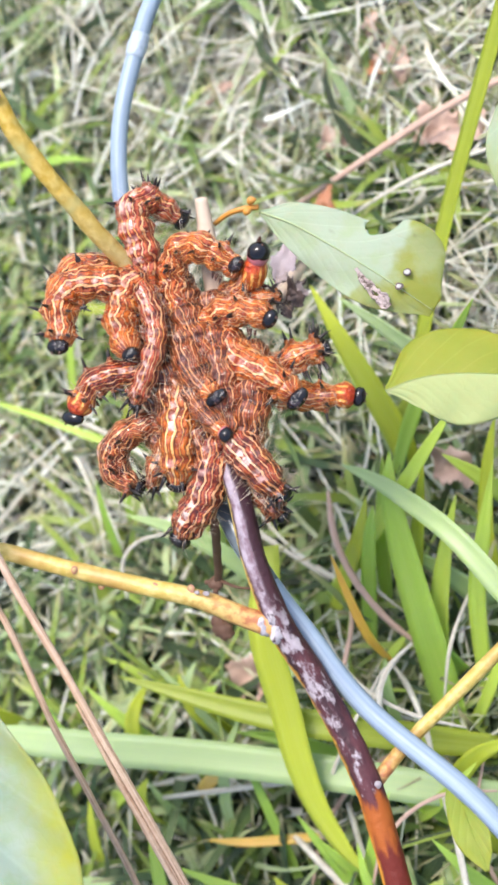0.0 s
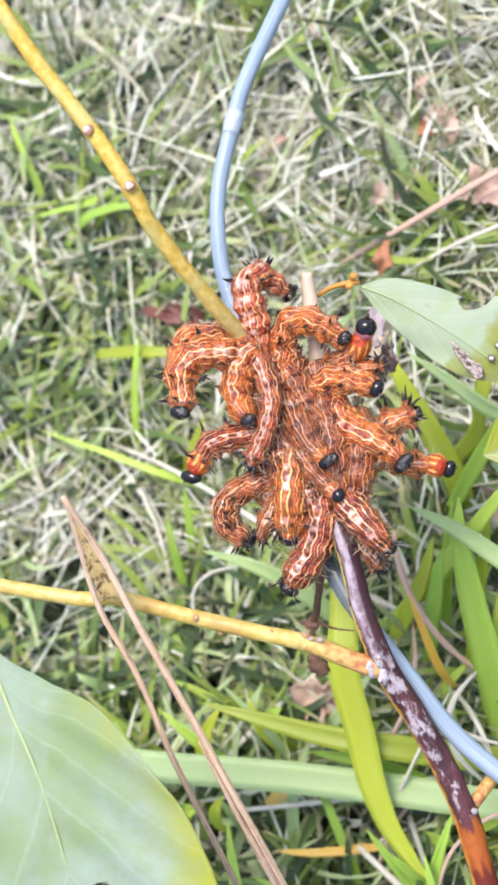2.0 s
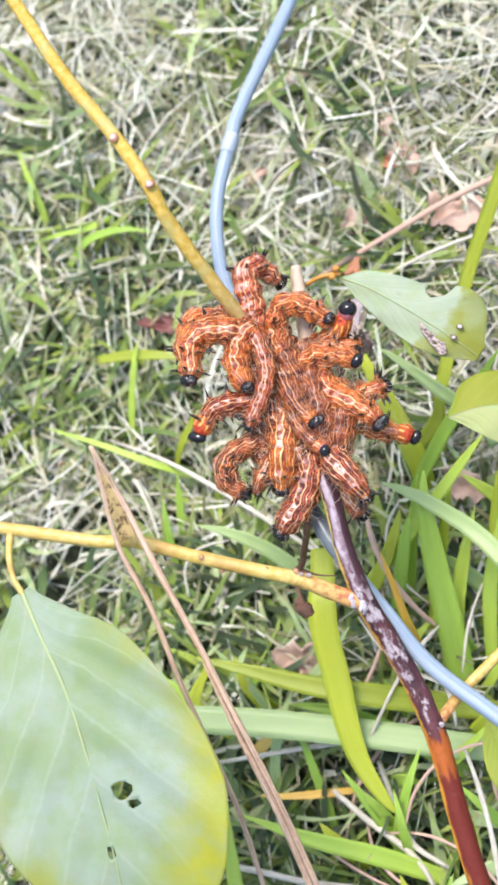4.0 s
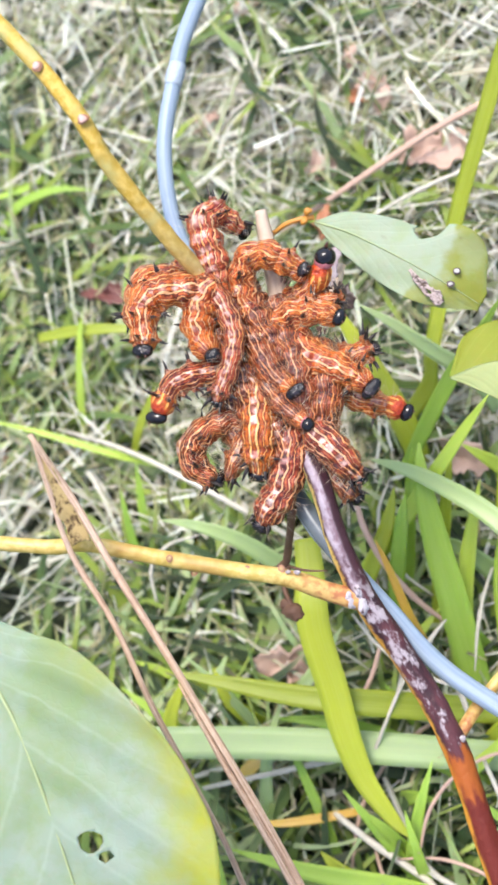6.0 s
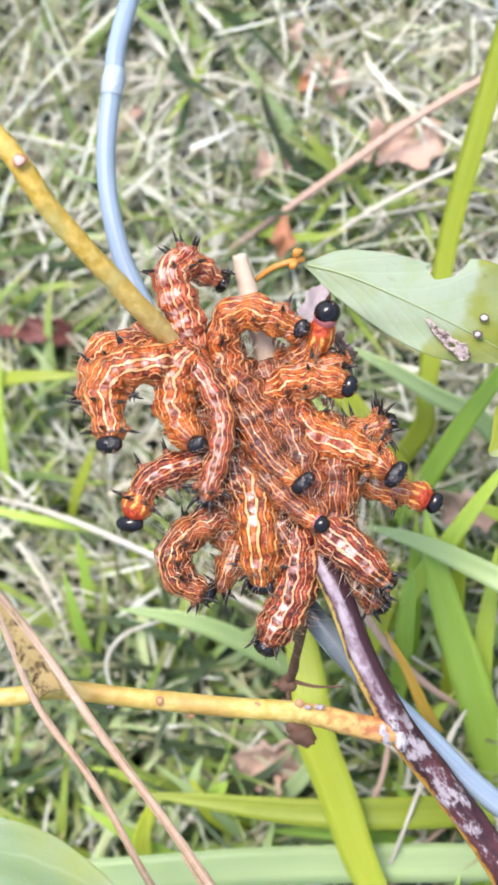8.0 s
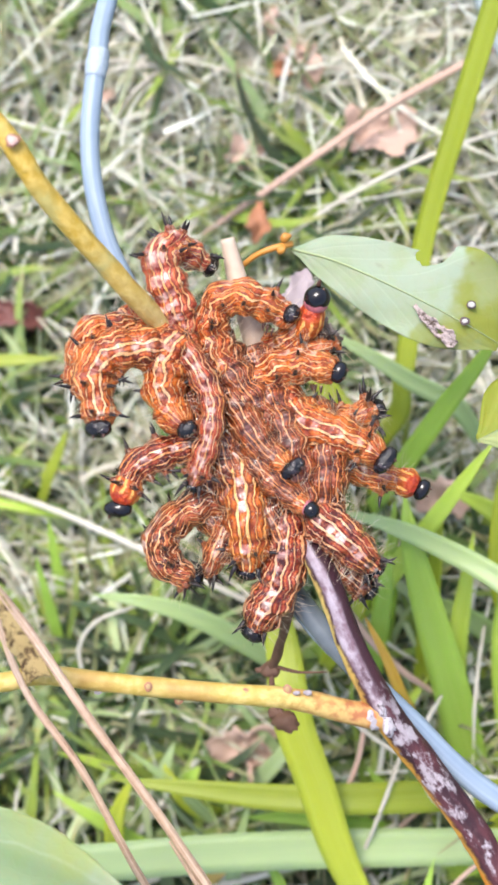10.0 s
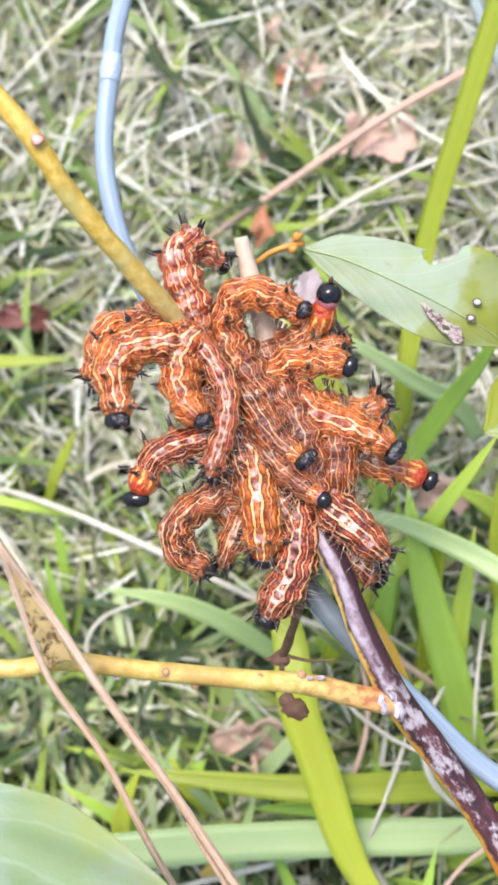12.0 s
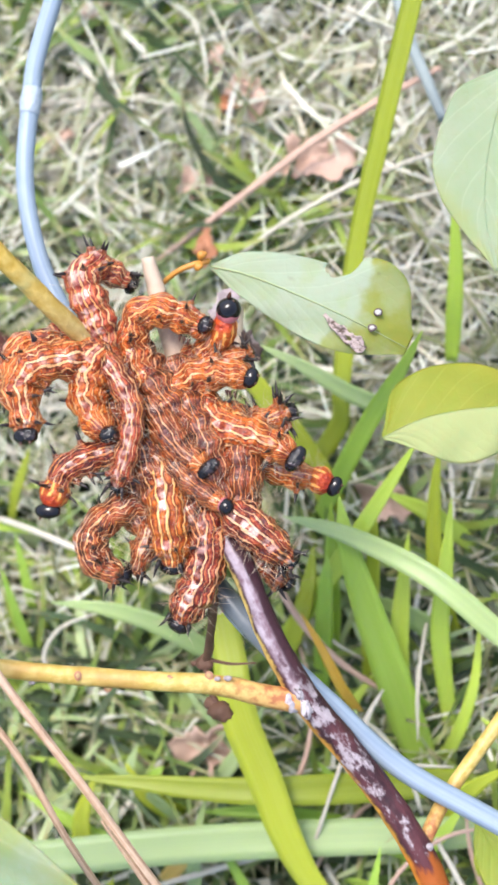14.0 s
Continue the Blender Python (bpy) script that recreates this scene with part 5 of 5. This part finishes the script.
def caterpillar(points, r, front="", label="", skin=0, spines=(), head=None, head_w=3.0, plate=False, red=False, hair=40, up=(0, 0, 1), collar=False, lumps=1.0, taper=(1, 1), ring=0.8):
    """A striped caterpillar along points (mm), the shown end last. front: 'head' or 'tail' at that end; head: the two ends of the head shell."""
    cat = thing("caterpillar", label, "caterpillar", "caterpillars on the branch", Vector(points[0]) * 0.001)
    line = smooth_line(mm(points), 22)
    n = len(line)
    lengths = [0.0]
    for a, b in zip(line, line[1:]):
        lengths.append(lengths[-1] + (b - a).length)
    total = lengths[-1]
    seed = len(bpy.data.objects) * 1.37

    def girth(i):
        s, k = lengths[i], lengths[i] / total
        seg = abs(math.sin(math.pi * s / SPACING)) ** 0.5
        j = min(int(k * (len(taper) - 1)), len(taper) - 2)
        g = (1 - 0.17 * (1 - seg)) * min(1, 0.75 + k * 2.0) * (taper[j] + (taper[j + 1] - taper[j]) * (k * (len(taper) - 1) - j))
        end = (total - s) / (r * 0.001)
        if front == "tail":
            g *= math.sqrt(max(0.03, 1 - max(0, 1 - end / 2.2) ** 2)) if end < 2.2 else 1
        elif front == "head":
            g *= 0.74 + 0.26 * min(1, end / 1.8)
        else:
            g *= math.sqrt(max(0.05, 1 - max(0, 1 - end / 1.2) ** 2)) if end < 1.2 else 1
        return g

    def radius(i, nn, a):
        s = lengths[i]
        wave = math.sin(math.pi * s / SPACING) ** 2
        lump = 0.05 * math.cos(8 * a) * wave + 0.13 * noise.noise((math.cos(a) * 1.6, math.sin(a) * 1.6, s * 420 + seed))
        lump += 0.05 * noise.noise((math.cos(a) * 4, math.sin(a) * 4, s * 1400 + seed))
        # rows of tubercles, a ring of them to each segment
        d = (s / SPACING) % 1.0 - 0.5
        back = (a + math.pi) % (2 * math.pi) - math.pi
        for row, tall in ((0.45, 0.16), (1.25, 0.2), (2.1, 0.1)):
            lump += lumps * tall * math.exp(-((abs(back) - row) / 0.26) ** 2 - (d / 0.2) ** 2)
        return r * 0.001 * girth(i) * (1 + lump)

    part("body", tube(line, radius, 44, up, SPACING, from_end=True), SKINS[skin], cat)
    fr = frames_along(line, up)
    rng = random.Random(int(seed * 100))
    end, (t, s, nn) = line[-1], fr[-1]
    if front == "head":
        e1, e2 = mm(head)
        h, axis = (e1 + e2) / 2 + Vector((0, 0, 0.0012 if plate else 0.0004)), e2 - e1
        hw = head_w * 0.0005
        hl = axis.length / 2
        gap = (h - end).length
        neck_line = [end + (h - end) * (1.1 * i / 11 - 0.3) for i in range(12)]
        wide = r * 0.001 * taper[-1] * (0.9 if red else 0.76)
        neck = tube(neck_line, lambda i, m, a: wide * math.sqrt(max(0.04, 1 - (i / (m - 1) * 1.48 - 0.55) ** 2)) * (1 + 0.12 * noise.noise((3 * math.cos(a), 3 * math.sin(a), i * 0.5 + seed))), 26, up, None if red else SPACING)
        part("neck", neck, NECK if red else SKINS[1], cat, "red-orange neck" if red else "orange neck")
        shell = ball(h, axis, (hw, hw * 0.95, hl * 0.96), segs=24, rings=16, lobes=0.06)
        part("head", shell, PLATE if plate else HEAD, cat, "rough black head plate" if plate else "glossy black head")
        way = (h - end).normalized()
        if collar:
            part("collar", ball(h - way * hw * 0.28, axis, (hw * 0.96, hw * 0.9, hl * 0.95), segs=20, rings=12), COLLAR, cat, "rosy collar behind the head")
        for sgn in (-1, 1):
            m = h + axis.normalized() * (sgn * hl * 0.35) + way * hw * 0.75
            part("mandible", cone(m, m + way * hw * 0.55, hw * 0.22, 6), LEG, cat)
        for k in range(3):
            for sgn in (-1, 1):
                i = max(0, n - 5 - 8 * k)
                tt, ss, un = fr[i]
                foot = line[i] - un * r * 0.0007 + ss * sgn * r * 0.0006
                part("leg", cone(foot, foot - un * 0.0012 + ss * sgn * 0.0009 + tt * 0.0005, 0.0004, bend=0.1), LEG, cat)
    elif front == "tail":
        part("tail_plate", ball(end - t * r * 0.0001, t, (r * 0.00062, r * 0.00054, r * 0.0004), segs=12, rings=8), PLATE, cat, "black tail plate")
        for sgn, f in ((-1, 0.42), (1, 0.42), (-0.35, 0.1), (0.4, -0.2)):
            b = end - t * r * 0.0005 + s * (sgn * r * 0.0005) + nn * (f * r * 0.001)
            part("spine", cone(b, b + t * rng.uniform(0.0022, 0.0036) + s * (sgn * 0.001) + nn * 0.0006, 0.0005, bend=0.08), SPINE, cat)
    # pairs of short black spines: fraction of the length, size in mm
    for k, size in spines:
        for row in (-1.25, -0.45, 0.45, 1.25) if k > ring else (-1.3, 1.3):
            mid = (math.floor(k * total / SPACING) + 0.5) * SPACING
            i = max(1, min(n - 2, min(range(n), key=lambda q: abs(lengths[q] - mid))))
            tt, ss, un = fr[i]
            d = (un * math.cos(row) + ss * math.sin(row) + tt * rng.uniform(-0.2, 0.2)).normalized()
            b = line[i] + d * r * 0.001 * girth(i) * 0.95
            foot = b + d * size * 0.00055
            part("tubercle", cone(b - d * 0.0004, foot + d * 0.0004, 0.00095, 10), SKINS[skin], cat)
            part("spine", cone(foot - d * 0.0004, foot + d * size * 0.00115 * rng.uniform(0.7, 1.15) + tt * rng.uniform(-0.0006, 0.0006), 0.00042, bend=rng.uniform(-0.15, 0.15)), SPINE, cat)
    if hair:
        bm = bmesh.new()
        for _ in range(int(hair * 3.5)):
            i = rng.randrange(1, n - 1)
            tt, ss, un = fr[i]
            a = rng.uniform(0, 6.283)
            d = (un * math.cos(a) + ss * math.sin(a) + tt * rng.uniform(-0.6, 0.6)).normalized()
            b = line[i] + d * r * 0.001 * girth(i) * 0.95
            cone(b, b + d * rng.uniform(0.002, 0.0055), 0.000032, 3, rng.uniform(-0.25, 0.25), bm)
        tagged(part("hair", bm, HAIR, cat, "sparse fine pale hairs"), kind="stuff")
    return cat


CAT = "brick-red caterpillar with wavy cream stripes"
# the core, clinging along the stem; the lens is focused on it
cam.data.dof.focus_object = caterpillar([(-9.0, -16.6, 106.0), (-12.6, -8.3, 109.0), (-15.7, 0.6, 110.0), (-19.4, 9.8, 109.0)], 4.0, "", CAT + " clinging along the stem", 3, hair=60)
caterpillar([(-11.0, 18.3, 106.0), (-7.2, 9.9, 108.0), (-3.7, 1.8, 109.0), (-1.9, -6.1, 108.0), (-1.9, -12.9, 105.0)], 4.2, "", CAT + " clinging along the stem", 3, hair=60)
caterpillar([(-0.6, 9.2, 105.0), (2.2, 1.0, 107.0), (2.7, -6.0, 107.0), (1.2, -12.3, 104.0), (-0.6, -16.3, 102.0)], 4.0, "", CAT + " hanging head up beside the stem", 3, hair=80)
caterpillar([(-26.4, 17.7, 111.0), (-21.7, 9.4, 112.0), (-18.0, 0.5, 111.0), (-17.3, -8.2, 107.0)], 3.7, "", CAT + " clinging along the stem", 3, hair=50)
caterpillar([(-19.0, 21.2, 108.0), (-14.1, 13.7, 110.0), (-9.2, 6.6, 110.0), (-6.7, -1.3, 109.0)], 4.0, "", CAT + " clinging along the stem", 3, hair=60)
caterpillar([(-9.9, -5.2, 108.0), (-6.6, -12.1, 108.0), (-4.0, -18.0, 105.0)], 3.6, "", CAT + " clinging along the stem", 3, hair=50)
caterpillar([(-15.6, -2.1, 106.0), (-18.6, -8.2, 106.0), (-15.5, -14.2, 105.0), (-9.5, -16.0, 104.0)], 3.2, "", CAT + " clinging along the stem", 3, hair=40)
# the outer ones
caterpillar([(-22.4, 19.7, 112.0), (-23.0, 23.7, 115.0), (-24.0, 27.8, 117.5), (-25.1, 31.6, 118.5), (-24.6, 34.4, 117.5), (-23.0, 35.4, 114.5), (-20.9, 34.2, 112.0), (-18.1, 32.7, 110.0)], 3.4, "tail", CAT + " with its tail curled over", 6, [(0.5, 2.0), (0.62, 2.2), (0.74, 2.0), (0.92, 1.8)], up=(-0.1, 0.1, 1), taper=(1.0, 1.05, 1.0, 0.85, 0.85), ring=0.4)
caterpillar([(-12.1, 8.8, 109.0), (-15.7, 15.6, 111.0), (-17.3, 21.4, 112.5), (-15.6, 25.6, 113.5), (-11.3, 26.5, 113.5), (-7.2, 25.1, 112.0), (-4.7, 23.8, 111.0)], 3.3, "head", CAT + " arched to one side", 1, [(0.42, 1.8), (0.52, 1.9), (0.66, 1.9), (0.8, 2.0), (0.9, 1.8)], head=[(-4.6, 22.2, 111.0), (-1.8, 25.1, 111.5)], head_w=2.9, plate=True, up=(-0.9, -0.3, 0.4))
caterpillar([(-9.6, 18.3, 103.0), (-4.3, 20.1, 106.0), (-0.6, 22.6, 109.0)], 2.9, "head", CAT + " lifting a large black head", 1, head=[(0.6, 28.6, 112.6), (2.2, 24.3, 111.4)], head_w=4.8, red=True, hair=24, collar=True)
caterpillar([(-13.3, 7.6, 106.0), (-9.8, 12.1, 108.5), (-5.0, 14.5, 109.5), (0.1, 14.9, 109.5), (3.3, 14.2, 109.5)], 3.4, "head", CAT + " with orange flank and black head", 1, [(0.25, 1.7), (0.45, 1.7), (0.65, 1.5), (0.85, 1.6)], head=[(6.0, 15.6, 110.0), (4.1, 11.7, 109.5)], head_w=3.0, up=(-0.5, 0.6, 0.6))
caterpillar([(-5.4, 17.2, 103.0), (0.3, 18.3, 105.5), (4.2, 19.2, 106.0)], 2.5, "tail", CAT + " showing a spiny tail", 1, [(0.5, 1.8), (0.7, 2.0), (0.9, 2.2)], hair=30)
caterpillar([(-16.0, 10.0, 110.0), (-20.5, 16.5, 112.0), (-25.5, 17.0, 118.0), (-29.7, 16.3, 121.0), (-33.8, 14.8, 122.5), (-35.7, 11.7, 123.0), (-34.9, 7.4, 123.0), (-34.5, 4.6, 122.5)], 3.6, "head", CAT + " arched widely away from the stem", 1, [(0.6, 1.6), (0.68, 1.8), (0.76, 2.0), (0.84, 2.0), (0.93, 1.8)], head=[(-36.7, 2.1, 122.5), (-31.6, 2.5, 122.5)], head_w=3.4, plate=True, up=(0.2, 0.5, 0.8), taper=(0.9, 0.95, 1.05, 1.1, 1.0))
caterpillar([(-29.2, 20.1, 111.0), (-32.7, 20.6, 115.0), (-36.8, 20.0, 117.0), (-39.1, 18.0, 117.0), (-40.4, 13.1, 115.0), (-41.0, 10.3, 113.0)], 3.2, "tail", CAT + " with a spiny tail bent down", 1, [(0.3, 1.6), (0.46, 2.0), (0.6, 2.2), (0.74, 2.2), (0.88, 2.2)], up=(-0.3, 0.6, 0.75))
caterpillar([(-34.4, 24.6, 110.0), (-30.5, 21.7, 112.0), (-24.8, 17.4, 113.0)], 2.6, "tail", CAT + " tucked behind the yellow stem", 1, [(0.2, 1.5)], hair=20)
caterpillar([(-21.1, 19.2, 117.0), (-23.8, 15.2, 117.0), (-24.4, 9.8, 117.0), (-23.0, 5.6, 117.0)], 4.2, "head", CAT + " with orange thorax and black head", 1, [(0.4, 1.2), (0.7, 1.2)], head=[(-21.3, 1.5, 118.5), (-17.9, 3.7, 118.5)], head_w=2.9, plate=True)
caterpillar([(-23.8, 20.3, 117.5), (-19.0, 14.4, 118.0), (-15.9, 7.9, 117.5), (-16.2, 1.9, 117.0), (-18.1, -3.9, 116.0), (-19.5, -7.2, 115.0)], 2.35, "tail", CAT + " with a pale beaded back", 4, [(0.94, 1.8)], lumps=0.3)
caterpillar([(-16.0, 1.5, 111.0), (-21.5, 0.0, 113.5), (-25.9, -1.8, 116.0), (-29.2, -4.1, 117.0), (-30.6, -7.1, 117.0)], 3.15, "head", "dark maroon caterpillar with cream stripes, red neck and black head", 2, [(0.45, 1.6), (0.62, 1.9), (0.76, 2.2), (0.9, 2.2)], head=[(-34.9, -10.9, 116.5), (-29.5, -11.1, 116.5)], head_w=3.0, red=True, lumps=0.6)
caterpillar([(-14.7, -7.7, 107.0), (-21.3, -10.6, 109.0), (-25.7, -14.5, 109.0), (-26.0, -19.0, 108.0), (-22.6, -21.9, 107.0), (-20.2, -22.8, 106.0)], 3.3, "tail", CAT + " looped into a ring", 0, [(0.35, 1.7), (0.48, 2.0), (0.58, 2.1), (0.68, 2.1), (0.78, 2.0), (0.9, 2.0)], up=(0, 0.8, 0.55))
caterpillar([(-14.0, -12.2, 107.0), (-16.7, -18.3, 106.0), (-18.7, -21.9, 104.0)], 2.8, "tail", CAT + " with its spiny tail down", 0, [(0.6, 1.4), (0.85, 1.8)], hair=24)
caterpillar([(-14.5, 4.9, 107.0), (-11.7, -4.4, 110.0), (-10.4, -12.4, 111.0), (-10.3, -18.2, 109.5), (-10.7, -21.6, 108.0)], 3.9, "tail", CAT + " with a yellowish back line", 5, [(0.9, 1.8)], hair=60, lumps=0.4)
caterpillar([(-5.7, -7.0, 106.0), (-4.0, -15.5, 107.0), (-5.5, -23.5, 106.0), (-8.4, -28.5, 105.0), (-10.5, -32.3, 104.0)], 4.1, "tail", CAT + " hanging tail downward", 2, [], hair=50, lumps=0.25)
caterpillar([(-12.4, 2.5, 111.0), (-6.9, -4.7, 112.0), (-1.2, -9.3, 112.5)], 2.6, "head", CAT + " with a glossy black head", 3, head=[(0.4, -9.1, 113.0), (1.8, -12.2, 113.0)], head_w=3.0, hair=24, collar=True)
caterpillar([(0.8, -11.1, 109.0), (5.3, -14.5, 109.5), (8.8, -17.8, 108.0), (11.5, -20.4, 105.0)], 3.9, "tail", CAT + " with white marks on its back", 2, [(0.94, 2.0)], hair=50, lumps=0.25)
caterpillar([(1.1, -15.8, 103.0), (6.2, -21.1, 102.0), (10.2, -24.5, 100.0)], 3.0, "tail", CAT + " with a spiny tail", 0, [(0.9, 2.0)], hair=40, lumps=0.4)
caterpillar([(-16.1, 12.8, 109.0), (-11.5, 5.9, 112.0), (-7.5, 0.2, 112.5), (-5.0, -2.0, 112.0)], 3.6, "head", CAT + " crossing the middle", 3, head=[(-4.3, -5.3, 112.5), (-0.1, -1.8, 112.5)], head_w=2.7, plate=True, hair=50)
caterpillar([(-6.4, 10.5, 107.0), (-0.9, 5.0, 108.5), (5.2, 2.8, 108.5), (10.0, 0.7, 108.0)], 3.8, "head", CAT + " with orange thorax and black head", 1, [(0.4, 1.4), (0.7, 1.6), (0.9, 2.0)], head=[(11.6, -4.0, 108.0), (15.1, 0.6, 108.5)], head_w=3.1, plate=True, hair=50)
reaching = caterpillar([(1.9, -0.3, 101.0), (10.5, -3.4, 100.0), (15.7, -4.6, 99.0)], 3.0, "head", CAT + " with orange-red front", 1, [(0.6, 1.6), (0.85, 2.0)], head=[(17.8, -7.9, 99.0), (20.0, -4.2, 99.5)], head_w=2.7, red=True)
swaying = caterpillar([(0.2, 2.4, 103.0), (6.4, 5.8, 104.0), (11.7, 8.3, 103.0)], 3.1, "tail", CAT + " with a raised spiny tail", 1, [(0.4, 2.0), (0.55, 2.4), (0.7, 2.6), (0.85, 2.8), (0.97, 2.6)], hair=50)


def motions():
    """Two caterpillars at the edge of the cluster draw slowly back."""
    walk(
        reaching,
        [
            (0, pose(0.0032, -0.0001, 0.1005, 10.7, 13.7, 26.3)),
            (1, pose(0.0029, -0.0003, 0.1007, 7.3, 10.3, 20.1)),
            (2, pose(0.0026, -0.0003, 0.1008, 6.0, 8.7, 17.4)),
            (3.2, pose(0.0025, -0.0003, 0.1008, 5.8, 9.3, 15.0)),
            (5.3, pose(0.0019, -0.0003, 0.1010, -0.7, -3.1, 6.2)),
            (6.5, pose(0.0019, -0.0003, 0.1010, 0.2, -0.1, 2.7)),
            (8.5, pose(0.0019, -0.0003, 0.1010)),
            (14, pose(0.0019, -0.0003, 0.1010)),
        ],
    )
    walk(
        swaying,
        [
            (0, pose(0.0027, 0.0041, 0.1022, -7.2, 14.7, 5.2)),
            (1, pose(0.0023, 0.0038, 0.1025, -5.6, 11.4, 6.2)),
            (2, pose(0.0018, 0.0035, 0.1027, -4.9, 10.1, 6.5)),
            (3.2, pose(0.0015, 0.0033, 0.1028, -4.2, 8.5, 5.8)),
            (5.3, pose(0.0003, 0.0024, 0.1030, -3.1, 6.0, 6.0)),
            (6.5, pose(0.0007, 0.0027, 0.1030, -2.4, 4.6, 0.9)),
            (8.5, pose(0.0002, 0.0024, 0.1030)),
            (14, pose(0.0002, 0.0024, 0.1030)),
        ],
    )


motions()
